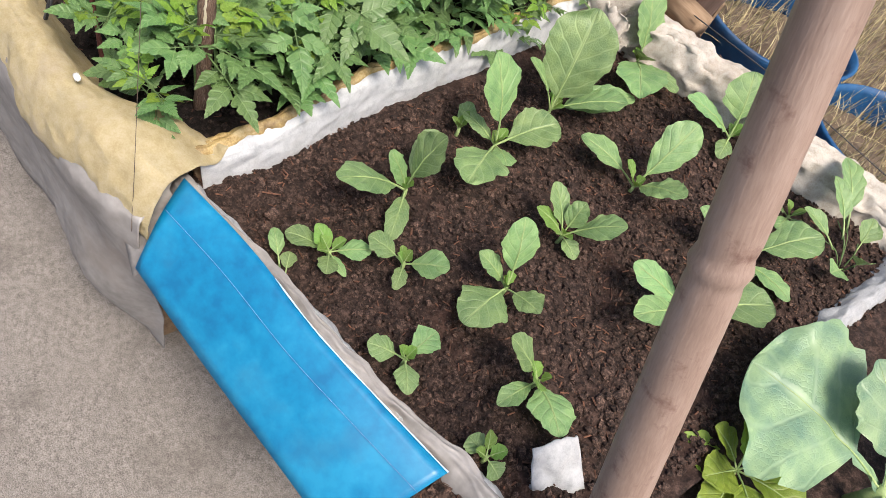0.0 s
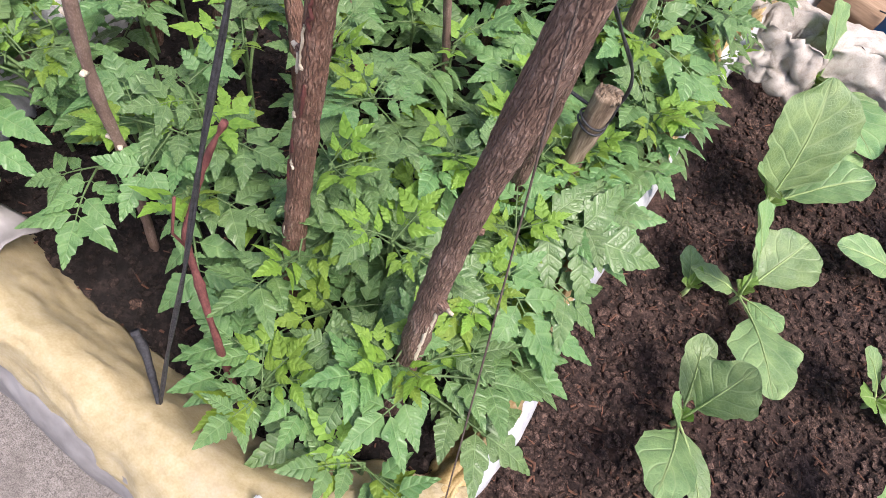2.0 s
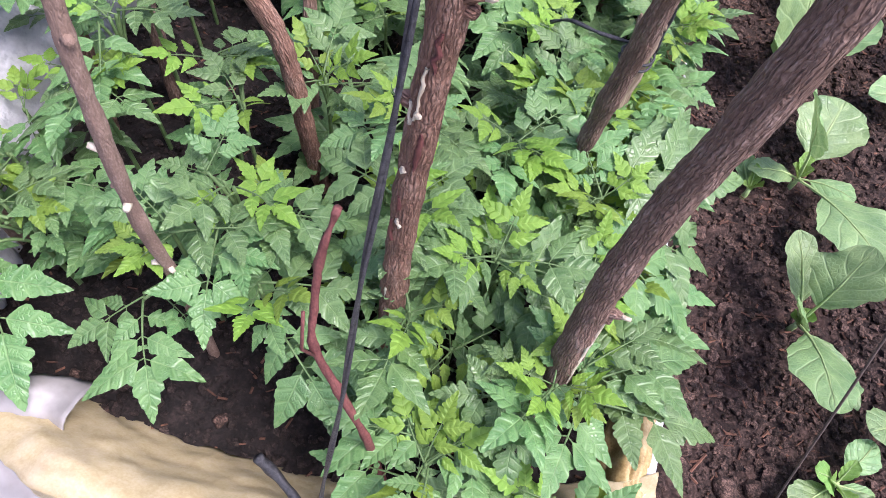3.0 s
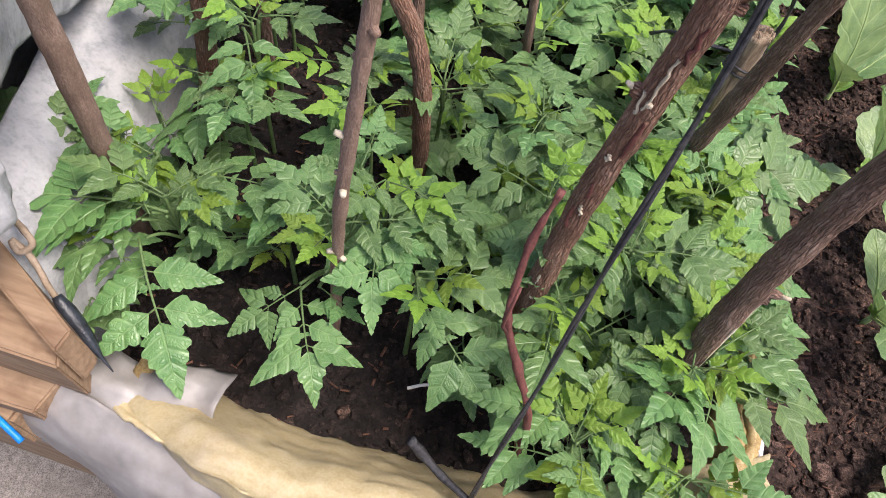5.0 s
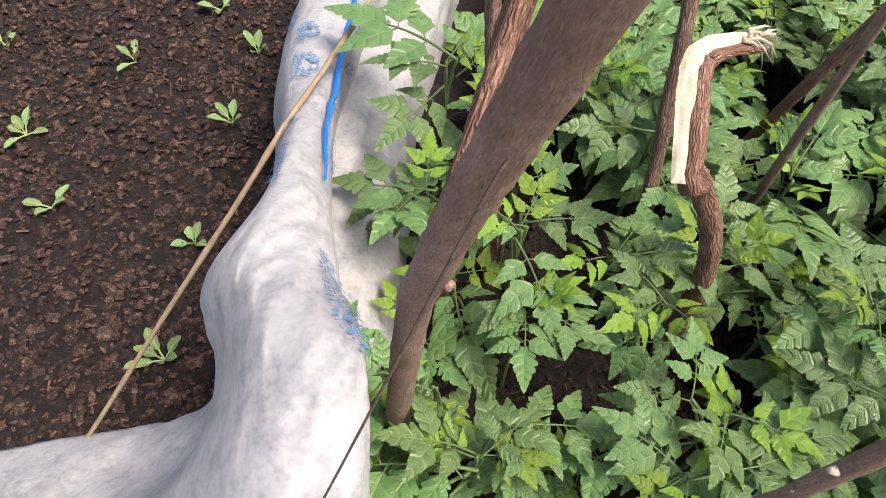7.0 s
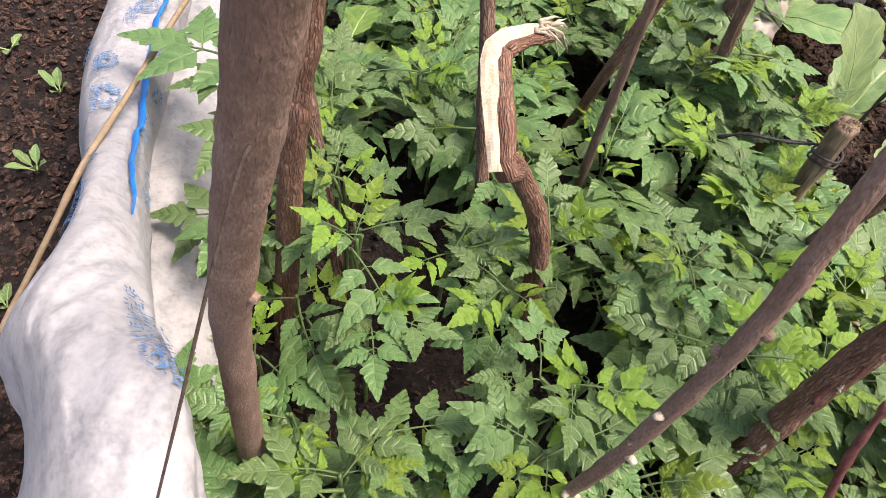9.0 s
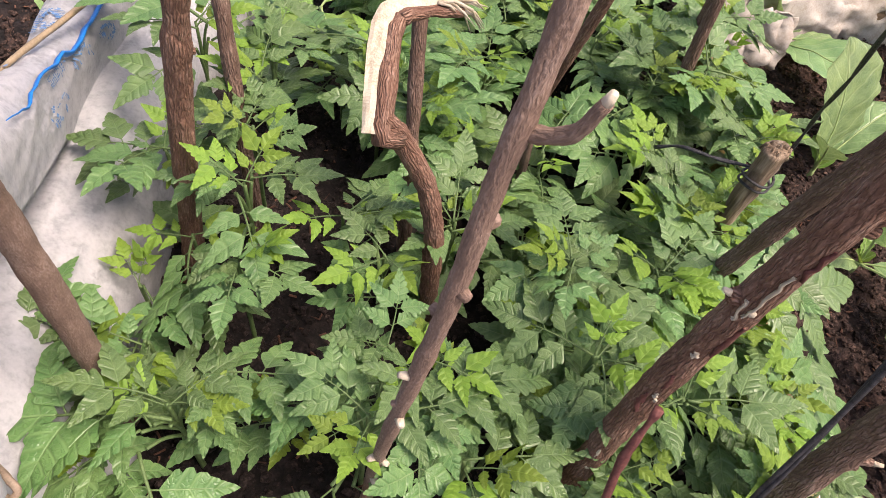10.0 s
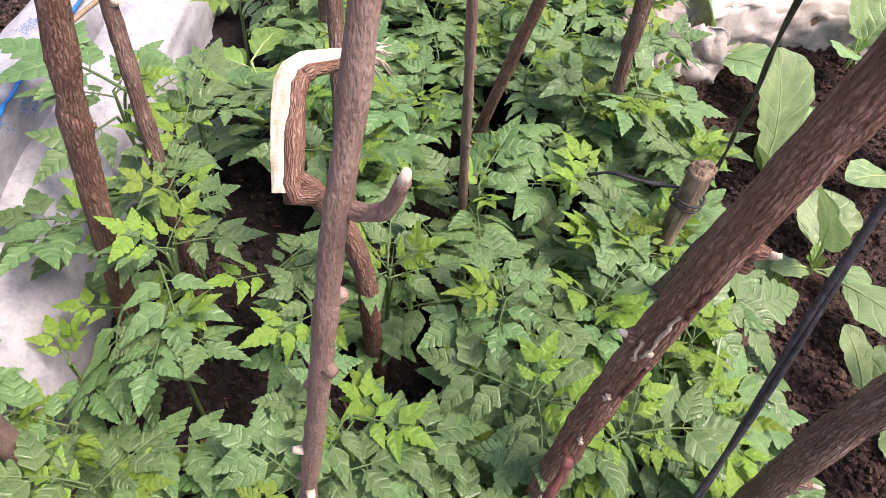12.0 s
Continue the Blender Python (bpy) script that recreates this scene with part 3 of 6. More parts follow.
part("scuffed_edge", under(tube([a + Vector((0, 0, 0.001)) for a in top[14:]], lambda s: 0.0005 + 0.0007 * abs(math.sin(17 * s)), 6, 0.8), inv), BLUE_EDGE, cover, "scuffed pale edge")
part("thread", under(tube([a.lerp(b, 0.40 - 0.1 * i / len(top)) + Vector((0, 0, 0.0147)) for i, (a, b) in enumerate(zip(top, low))], 0.0005, 6), inv), INK, cover, "thin pale thread")

tuck = [[Vector((-0.005 + 0.10 * u, -0.165 + 0.10 * v - 0.02 * u, 0.395 + 0.055 * math.sin(1.9 * v) - 0.030 * u + 0.010 * fbm(u * 4, v * 4, 9))) for u in [k / 16 for k in range(17)]] for v in [k / 16 for k in range(17)]]
solid("plastic_scrap", sheet(tuck, 0.0012), FILM, "crumpled grey film tucked under the blue sheet", "plastic film")

edge = thing("cabbage_bed_front", 0.33, 0.0, 0.2, "cabbage bed front with grey film and white sacking over timber", "bed front")
inv = edge.matrix_basis.inverted()
A_FRONT = [(0.02, -0.075), (0.16, -0.042), (0.31, -0.012), (0.45, 0.018), (0.58, 0.058), (0.72, 0.075)]
part("white_sacking", under(draped(A_FRONT, lambda s: [(-0.03, 0.37), (-0.016, 0.42), (-0.002, 0.445), (0.016, 0.44), (0.022, 0.40), (0.022, 0.28)], 18, 0.006, 21.0), inv), SACK, edge, "soiled white sacking")
part("plastic_film", under(draped(A_FRONT, lambda s: [(-0.004, 0.452), (0.010, 0.452), (0.026, 0.42), (0.032, 0.30), (0.035, 0.15), (0.03, 0.02)], 14, 0.008, 31.0, 0.0012, 0.5), inv), FILM, edge, "wrinkled grey plastic film")
bm = bmesh.new()
for i, (xa, ya) in enumerate(A_FRONT[:-1]):
    xb, yb = A_FRONT[i + 1]
    n0 = len(bm.verts)
    box(bm, (0, -0.012, 0.05), (math.hypot(xb - xa, yb - ya), 0.008, 0.42))
    bm.verts.ensure_lookup_table()
    m = Matrix.Translation((xa, ya, 0)) @ Matrix.Rotation(math.atan2(yb - ya, xb - xa), 4, "Z")
    bmesh.ops.transform(bm, matrix=m, verts=bm.verts[n0:])
part("timber_boards", under(bm, inv), PLANK, edge, smooth=False)

# plain boards that close the beds at their far sides
for x0, y0, x1, y1 in ((-1.775, -0.19, -1.752, 1.325), (-1.752, 1.302, -0.80, 1.325), (-0.80, 1.252, -0.01, 1.275), (1.302, 0.0, 1.325, 1.125), (0.74, 1.102, 1.302, 1.125), (0.74, -0.022, 1.325, -0.002)):
    solid("bed_board", box(bmesh.new(), (x0, y0, -0.02), (x1, y1, 0.42), 0.003), PLANK, "rough timber board at the side of the bed", "board", kind="structure", smooth=False)

# a stiff torn flap of cream sacking standing at the front edge
flap = [[Vector((0.625, 0.116, 0.395)).lerp(Vector((0.669, 0.189, 0.395)), u).lerp(Vector((0.580, 0.126, 0.475)).lerp(Vector((0.606, 0.185, 0.480)), u), v) + Vector((0.008, -0.006, 0.006)) * (math.sin(3 * v + u) + 0.8 * fbm(u * 3, v * 3)) for u in [k / 14 for k in range(15)]] for v in [k / 14 for k in range(15)]]
solid("sack_flap", sheet(flap, 0.003), SACK, "stiff torn flap of white sacking standing in the soil", "sacking")

# right and far edges of the cabbage bed
side_r = thing("bed_edge", 0.70, 0.6, 0.3, "side edge of the cabbage bed wrapped in white sacking", "bed edge")
inv = side_r.matrix_basis.inverted()
part("white_sacking", under(draped([(0.705, 0.56), (0.697, 0.68), (0.69, 0.80), (0.685, 0.95), (0.66, 1.1)], lambda s: [(-0.04, 0.38), (-0.02, 0.43), (0.0, 0.452), (0.02, 0.44), (0.03, 0.36), (0.03, 0.05)], 14, 0.008, 41.0), inv), SACK, side_r)
bm = box(bmesh.new(), (0.695, 0.56, 0.03), (0.715, 1.1, 0.42), 0.002)
part("timber_board", under(bm, inv), PLANK, side_r)
far = thing("bed_edge", 0.3, 1.0, 0.3, "far edge of the cabbage bed wrapped in cream sacking", "bed edge")
inv = far.matrix_basis.inverted()
FAR = [(-0.12, 0.90), (0.03, 0.935), (0.20, 0.99), (0.40, 1.0), (0.56, 1.06), (0.72, 1.10)]
part("cream_sacking", under(draped(FAR, lambda s: [(0.055, 0.38), (0.046, 0.42), (0.028, 0.468), (0.0, 0.488), (-0.03, 0.475), (-0.045, 0.40), (-0.045, 0.05)], 18, 0.017, 51.0), inv), CREAM, far)
bm = bmesh.new()
add_tube(bm, [Vector((-0.1, 0.915, 0.44)), Vector((0.4, 1.01, 0.45)), Vector((0.74, 1.11, 0.45))], 0.022, 8)
part("timber_rail", under(bm, inv), PLANK, far)
part("wire", under(tube(spline([(0.06, 0.985, 0.51), (0.3, 1.02, 0.52), (0.6, 1.09, 0.50), (0.8, 1.14, 0.50)], 8), 0.0012, 6), inv), CORD, far, "thin dark wire along the rail")

# crumpled sacking, orange scrap and post at the far corner
lump = [[Vector((-0.115 + 0.15 * u + 0.02 * fbm(v * 4, u * 4, 3), 0.825 + 0.19 * v + 0.03 * fbm(u * 4, v * 4, 8), 0.43 + 0.062 * math.sin(math.pi * u) ** 0.6 * math.sin(math.pi * min(1, v + 0.15)) + 0.012 * fbm(u * 6, v * 6, 1) + 0.022 * (0.3 - abs(noise.noise((u * 5, v * 5, 4)))))) for u in [k / 44 for k in range(45)]] for v in [k / 44 for k in range(45)]]
heap = thing("crumpled_sack", -0.02, 0.90, 0.45, "crumpled dirty white sack heaped on the bed corner", "sack")
part("sackcloth", under(sheet(lump, 0.002), heap.matrix_basis.inverted()), CREAM, heap)
loose = [[Vector((-0.06 + 0.10 * u + 0.012 * fbm(v * 5, u * 5, 6), 0.80 - 0.035 * v + 0.015 * fbm(u * 4, v * 4, 12), 0.515 - 0.075 * v + 0.012 * fbm(u * 7, v * 3, 2))) for u in [k / 16 for k in range(17)]] for v in [k / 12 for k in range(13)]]
part("loose_flap", under(sheet(loose, 0.002), heap.matrix_basis.inverted()), CREAM, heap)
scrap = [[Vector((-0.13 + 0.10 * u, 0.86 + 0.06 * v + 0.05 * u, 0.565 + 0.03 * math.sin(3.1 * u) - 0.02 * v + 0.008 * fbm(u * 5, v * 5))) for u in [k / 14 for k in range(15)]] for v in [k / 8 for k in range(9)]]
solid("plastic_scrap", sheet(scrap, 0.002), ORANGE, "torn orange plastic scrap on the crumpled sack", "plastic scrap")
bm = bmesh.new()
add_tube(bm, [Vector((-0.03 + 0.01 * k, 1.06 + 0.012 * k, -0.02 + 0.15 * k)) for k in range(11)], 0.042, 14, 0.25, 5.0)
solid("wooden_post", bm, POST, "weathered dark wooden post behind the bed corner", "post")
bm = box(bmesh.new(), (-0.02, 0.99, 0.455), (0.075, 1.05, 0.50), 0.003, 0.002)
solid("timber_end", bm, PLANK, "sawn timber end resting on the bed corner", "timber")


# blue tubs of dry grass behind the bed
def tub(x, y, r, h, squash, turn, label):
    t = thing("planter_tub", x, y, 0.0, label, "tub", "tubs behind the bed")
    bm = bmesh.new()
    prof = [(r * 0.86, 0.004), (r * 0.95, h * 0.4), (r * 1.0, h * 0.93), (r * 1.03, h), (r * 0.99, h + 0.004), (r * 0.96, h * 0.93), (r * 0.92, h * 0.5)]
    rings = []
    for k in range(40):
        a = 2 * math.pi * k / 40
        w = 1 + 0.03 * math.sin(3 * a + turn)
        rings.append([bm.verts.new((q * w * math.cos(a), q * w * squash * math.sin(a), z)) for q, z in prof])
    for a, b in zip(rings, rings[1:] + rings[:1]):
        for k in range(len(prof) - 1):
            bm.faces.new((a[k], b[k], b[k + 1], a[k + 1]))
    bm.faces.new([q[0] for q in rings[::-1]])
    part("tub_wall", bm, TUB, t, "scuffed dark blue plastic wall")
    bm = bmesh.new()
    bmesh.ops.create_grid(bm, x_segments=30, y_segments=30, size=r * 0.95)
    for v in [v for v in bm.verts if math.hypot(v.co.x, v.co.y) > r * 0.93]:
        bm.verts.remove(v)
    for v in bm.verts:
        v.co.y *= squash
        v.co.z = h * 0.72 + 0.03 * fbm(v.co.x * 8 + x, v.co.y * 8)
    part("tub_soil", bm, EARTH, t, "dry brown soil")
    t.rotation_euler.z = turn
    return t


def grass(x, y, r, z, count, seed, label, height=0.16, name="dry_grass"):
    q = random.Random(seed)
    vs, fs = [], []
    for _ in range(count):
        a, d = q.uniform(0, 6.3), r * math.sqrt(q.random())
        c = Vector((x + d * math.cos(a), y + d * math.sin(a), z - 0.01))
        lean = Vector((q.uniform(-1, 1), q.uniform(-1, 1), 0)) * q.uniform(0.3, 1.3)
        ln, w = height * q.uniform(0.4, 1.1), 0.0015 * q.uniform(0.7, 1.6)
        s = Vector((-lean.y, lean.x, 0.01)).normalized() * w
        k = len(vs)
        for i in range(5):
            u = i / 4
            p = c + Vector((0, 0, ln * (u - 0.45 * u * u * lean.length))) + lean * ln * u * u * 0.8
            vs += [p - s * (1 - 0.8 * u), p + s * (1 - 0.8 * u)]
        fs += [(k + 2 * i, k + 2 * i + 1, k + 2 * i + 3, k + 2 * i + 2) for i in range(4)]
    me = bpy.data.meshes.new(name)
    me.from_pydata([tuple(v) for v in vs], [], fs)
    me.materials.append(STRAW)
    return tagged(new(name, me), label, "grass", kind="stuff")


tub(0.02, 1.62, 0.24, 0.30, 0.85, 0.4, "dark blue cut plastic tub of dry soil behind the beds")
tub(0.46, 1.60, 0.22, 0.29, 0.9, 1.3, "dark blue plastic tub with dry grass behind the cabbage bed")
grass(0.02, 1.62, 0.20, 0.22, 260, 3, "dry straw-coloured grass in the blue tub")
grass(0.46, 1.60, 0.18, 0.21, 260, 4, "dry straw-coloured grass in the blue tub")
grass(0.45, 2.3, 0.75, 0.02, 2600, 5, "dry straw-coloured grass growing behind the tubs", 0.2)
grass(0.75, 1.45, 0.22, 0.02, 400, 8, "sparse dry grass beside the tubs", 0.14)

# white sack hung over the wall between the tomato bed and the bare bed
SECTIONS = [
    (-0.164, [(-1.16, 0.425), (-0.93, 0.495), (-0.775, 0.600), (-0.673, 0.667), (-0.653, 0.667), (-0.651, 0.653)]),
    (-0.151, [(-1.15, 0.425), (-0.92, 0.51), (-0.765, 0.665), (-0.677, 0.735), (-0.644, 0.727), (-0.642, 0.69)]),
    (-0.117, [(-1.12, 0.42), (-0.885, 0.52), (-0.755, 0.690), (-0.685, 0.768), (-0.635, 0.755), (-0.638, 0.706)]),
    (-0.073, [(-1.03, 0.42), (-0.835, 0.525), (-0.744, 0.713), (-0.69, 0.785), (-0.645, 0.776), (-0.649, 0.722)]),
    (-0.025, [(-0.93, 0.41), (-0.80, 0.55), (-0.766, 0.691), (-0.714, 0.787), (-0.666, 0.782), (-0.675, 0.708)]),
    (0.026, [(-0.86, 0.4), (-0.828, 0.549), (-0.805, 0.677), (-0.748, 0.762), (-0.696, 0.753), (-0.705, 0.686)]),
    (0.123, [(-0.87, 0.4), (-0.846, 0.525), (-0.808, 0.634), (-0.778, 0.706), (-0.742, 0.696), (-0.749, 0.625)]),
    (0.25, [(-0.88, 0.4), (-0.862, 0.5), (-0.848, 0.6), (-0.825, 0.64), (-0.797, 0.625), (-0.8, 0.56)]),
    (0.34, [(-0.93, 0.4), (-0.91, 0.5), (-0.885, 0.585), (-0.855, 0.62), (-0.815, 0.6), (-0.815, 0.55)]),
    (0.45, [(-0.96, 0.4), (-0.94, 0.5), (-0.915, 0.565), (-0.88, 0.6), (-0.83, 0.58), (-0.828, 0.53)]),
    (0.6, [(-1.0, 0.4), (-0.975, 0.47), (-0.94, 0.54), (-0.9, 0.575), (-0.85, 0.555), (-0.845, 0.5)]),
    (1.0, [(-1.05, 0.39), (-1.02, 0.46), (-0.98, 0.53), (-0.94, 0.56), (-0.89, 0.54), (-0.885, 0.49)]),
]
PANEL = [
    (-0.12, [(-0.70, 0.59), (-0.66, 0.575), (-0.640, 0.53), (-0.634, 0.43)]),
    (-0.05, [(-0.72, 0.62), (-0.67, 0.57), (-0.655, 0.50), (-0.652, 0.42)]),
    (0.05, [(-0.76, 0.60), (-0.705, 0.56), (-0.685, 0.50), (-0.682, 0.42)]),
    (0.15, [(-0.80, 0.58), (-0.745, 0.565), (-0.705, 0.51), (-0.70, 0.42)]),
    (0.28, [(-0.84, 0.555), (-0.78, 0.56), (-0.733, 0.51), (-0.725, 0.42)]),
    (0.42, [(-0.86, 0.54), (-0.81, 0.545), (-0.765, 0.51), (-0.75, 0.42)]),
    (0.62, [(-0.87, 0.53), (-0.83, 0.53), (-0.775, 0.50), (-0.76, 0.41)]),
    (1.0, [(-0.90, 0.52), (-0.86, 0.52), (-0.80, 0.49), (-0.785, 0.41)]),
]


def lofted(sections, across, along):
    """Columns of points through cross-sections given as (y, [(x, z), ...])."""
    lines = [spline([(x, y, z) for x, z in sec], across) for y, sec in sections]
    return [spline([ln[k] for ln in lines], along) for k in range(len(lines[0]))]


def crumple(p, size=1.0):
    """Folds of several sizes and sharp little creases."""
    f = 0.007 * fbm(p.x * 13, p.y * 2.6, p.z * 8, 2) + 0.0030 * fbm(p.x * 40, p.y * 7, p.z * 22, 2)
    f += 0.009 * (0.3 - abs(noise.noise((p.x * 20 + p.y * 5, p.y * 5, p.z * 13)))) + 0.0040 * (0.3 - abs(noise.noise((p.x * 45 - p.y * 20, p.y * 14, p.z * 40))))
    f += 0.0018 * (0.3 - abs(noise.noise((p.x * 110 + p.y * 60, p.y * 55, p.z * 90)))) + 0.0006 * fbm(p.x * 190, p.y * 150, p.z * 190, 2)
    f += 0.0045 * (0.3 - abs(noise.noise((p.x * 62 + p.y * 9, p.y * 3.5, p.z * 46))))
    return f * size


cols = lofted(SECTIONS, 20, 26)


def sack_point(i, j):
    p = cols[j][i]
    fold = crumple(p)
    tuck = -0.016 * math.exp(-((p.y + 0.134 + 0.006 * math.sin(p.x * 40)) / 0.006) ** 2) if p.z > 0.5 else 0.0
    return p + Vector((0.6 * fold, 0.2 * fold - tuck * 0.4, fold + tuck))


sack = thing("white_sack", -0.8, 0.3, 0.40, "crumpled white woven sack with blue print hung over the bed wall", "sack")
inv = sack.matrix_basis.inverted()
bm = sheet([[sack_point(i, j) for j in range(len(cols))] for i in range(len(cols[0]))], 0.003)
cloth = part("sackcloth", under(bm, inv), PRINTED, sack)
pc = lofted(PANEL, 16, 24)
bm = sheet([[pc[j][i] + Vector((0.7, 0.1, 0.7)) * crumple(pc[j][i] + Vector((3, 0, 0)), 0.8) for j in range(len(pc))] for i in range(len(pc[0]))], 0.003)
part("lower_panel", under(bm, inv), PRINTED, sack)


def on_sack(u, v, lift=0.004):
    """A point on the sack: u along it (metres of y), v across it from 0 to 1."""
    i = max(1, min(range(len(cols[0])), key=lambda k: abs(cols[60][k].y - u)))
    at = min(len(cols) - 2.01, max(1, v * (len(cols) - 1)))
    j = int(at)
    k = i + (1 if cols[60][i].y < u else -1)
    k = max(0, min(len(cols[0]) - 1, k))
    f = 0.0 if k == i else min(1.0, abs(u - cols[60][i].y) / max(1e-6, abs(cols[60][k].y - cols[60][i].y)))
    p = sack_point(i, j).lerp(sack_point(i, j + 1), at - j).lerp(sack_point(k, j).lerp(sack_point(k, j + 1), at - j), f)
    a, b = sack_point(min(i + 1, len(cols[0]) - 1), j) - sack_point(i - 1, j), sack_point(i, j + 1) - sack_point(i, j - 1)
    nrm = a.cross(b).normalized()
    nrm = nrm if nrm.z > 0 else -nrm
    return p + nrm * lift, a.normalized(), nrm


ACROSS = 0.46
MARKS = [(-0.897, 0.408, 0.021), (-0.838, 0.312, 0.021), (-0.782, 0.283, 0.022), (-0.768, 0.205, 0.022), (-0.795, 0.345, 0.019), (-0.94, 0.467, 0.020), (-0.825, 0.427, 0.021), (-0.812, 0.203, 0.020), (-0.86, 0.50, 0.019), (-0.79, 0.13, 0.020), (-0.90, 0.56, 0.020), (-0.862, 0.372, 0.018)]
RIBBON_LINE = [(-0.875, 0.72, 0), (-0.849, 0.527, 0), (-0.827, 0.394, 0), (-0.803, 0.289, 0), (-0.776, 0.200, 0), (-0.742, 0.118, 0)]


def dash(bm, u, v, turn, length, width):
    """A short stroke of ink that lies on the cloth."""
    c, along, nrm = on_sack(u, v, 0.0030)
    across = nrm.cross(along)
    t = along * math.cos(turn) + across * math.sin(turn)
    s = nrm.cross(t)
    bm.faces.new([bm.verts.new(c + t * a * length * 0.5 + s * b * width * 0.5) for a, b in ((-1, -1), (1, -1), (1, 1), (-1, 1))])


def ink_mark(u, v, size, seed):
    """A worn round print: broken rings of blue ink round a plain curved stroke."""
    q = random.Random(seed)
    bm = bmesh.new()
    for ring, count, w in ((1.0, 44, 0.0022), (0.86, 38, 0.0020), (0.62, 22, 0.0016), (0.42, 14, 0.0036)):
        for k in range(count):
            if q.random() < 0.42 or (ring < 0.5 and k > 10):
                continue
            a = 2 * math.pi * k / count
            dash(bm, u + size * ring * math.cos(a), v + size * ring * math.sin(a) / ACROSS, a + 1.57, 6.3 * size * ring / count * q.uniform(0.7, 1.3), w * q.uniform(0.4, 1.1))
    part("ink_print", under(bm, inv), INK, cloth, "worn blue round print", smooth=False)


def ink_bars(u, v, length, seed):
    """Unreadable worn lettering as short bars."""
    q = random.Random(seed)
    bm = bmesh.new()
    x = -0.5 * length
    while x < 0.5 * length:
        for row in (-0.008, -0.004, 0.0, 0.004, 0.008):
            if q.random() < 0.75:
                dash(bm, u + x, v + row / ACROSS, q.choice((0.1, 1.5, 0.8)), q.uniform(0.0016, 0.0042), q.uniform(0.0006, 0.0015))
        x += q.uniform(0.0022, 0.0042)
    part("ink_print", under(bm, inv), INK, cloth, "unreadable worn blue lettering", smooth=False)


def v_at(u, x):
    """How far across the sack a point with the given x lies."""
    def off(v):
        p = on_sack(u, v)[0]
        return abs(p.x - x) - 0.05 * p.z

    near = min((k / 60 for k in range(12, 58)), key=off)
    return min((near + k / 500 for k in range(-9, 10)), key=off)


for k, (x, u, size) in enumerate(MARKS):
    ink_mark(u, v_at(u, x), size, 60 + k)
for k, (u, v, s) in enumerate([(0.13, 0.60, 0.06), (0.13, 0.52, 0.05), (0.31, 0.58, 0.04), (0.37, 0.58, 0.04), (0.23, 0.79, 0.04), (0.0, 0.762, 0.06), (-0.012, 0.79, 0.05), (0.47, 0.66, 0.04), (-0.09, 0.30, 0.05)]):
    ink_bars(u, v, s, 80 + k)
bm = tube([on_sack(u, v_at(u, x), 0.006)[0] for x, u, _ in spline(RIBBON_LINE, 9)], lambda s: 0.0055 if s < 0.6 else 0.0055 - 0.0105 * (s - 0.6), 8, 0.1, 0, 0.35)
part("ribbon", under(bm, inv), RIBBON, cloth, "bright blue plastic ribbon")
rim = spline([(-0.833, -0.157, 0.593), (-0.783, -0.163, 0.631), (-0.725, -0.166, 0.672), (-0.675, -0.161, 0.705), (-0.645, -0.147, 0.718), (-0.634, -0.122, 0.73), (-0.637, -0.095, 0.744)], 12)
hem = []
for i, c in enumerate(rim):
    d = (rim[min(i + 1, len(rim) - 1)] - rim[max(i - 1, 0)]).normalized()
    out = d.cross(Vector((0, 0, 1))).normalized()
    row = []
    for k in range(15):
        s = k / 14
        w = 0.006 * fbm(i * 0.16, s * 3, 4) + 0.004 * (0.3 - abs(noise.noise((i * 0.35 + s * 4, s * 5, 2))))
        row.append(c + out * (0.010 * math.sin(math.pi * s) ** 0.6 + 0.004 * s + w) + Vector((0, 0, 0.014 * math.sin(math.pi * s) - 0.060 * s - 0.012 * fbm(i * 0.1, 7) * s)))
    hem.append(row)
part("hem", under(sheet(hem, 0.004), inv), SACK, sack, "thick folded white hem")
cane = spline([(-0.805, 0.62, 0.588), (-0.81, 0.445, 0.618), (-0.808, 0.297, 0.648), (-0.812, 0.20, 0.662), (-0.835, 0.146, 0.628), (-0.898, 0.05, 0.534), (-0.96, -0.045, 0.44), (-0.985, -0.083, 0.41)], 6)
bm = bmesh.new()
add_tube(bm, cane, lambda s: 0.0030 - 0.0008 * s + 0.0005 * (abs((s * 7) % 1 - 0.5) < 0.04), 8, 0.1)
solid("bamboo_cane", bm, CANE, "thin dry bamboo cane lying along the white sack", "cane")
rise = thing("sack_string", -0.69, -0.126, 0.74, "taut thin brown string knotted at the white sack hem", "string")
inv = rise.matrix_basis.inverted()
foot = on_sack(-0.126, 0.66, 0.004)[0]
part("string", under(tube(spline([foot, foot.lerp(Vector((-0.603, -0.047, 0.957)), 0.5), (-0.603, -0.047, 0.957), (-0.597, -0.036, 0.962)], 8), 0.0006, 6, 0.3), inv), STRING, rise)
part("string", under(tube(spline([foot, foot + Vector((0.006, -0.040, -0.015)), foot + Vector((0.022, -0.052, -0.05)), foot + Vector((0.04, -0.055, -0.09))], 6), 0.0012, 6, 0.3), inv), STRING, rise, "loose end of the string")
part("knot", under(tube([foot + Vector(p) for p in ((-0.005, 0, 0.003), (0, -0.004, 0.001), (0.004, 0, 0.005), (-0.002, 0.003, 0.0), (0.003, -0.002, 0.004))], 0.0022, 7, 0.3), inv), STRING, rise)

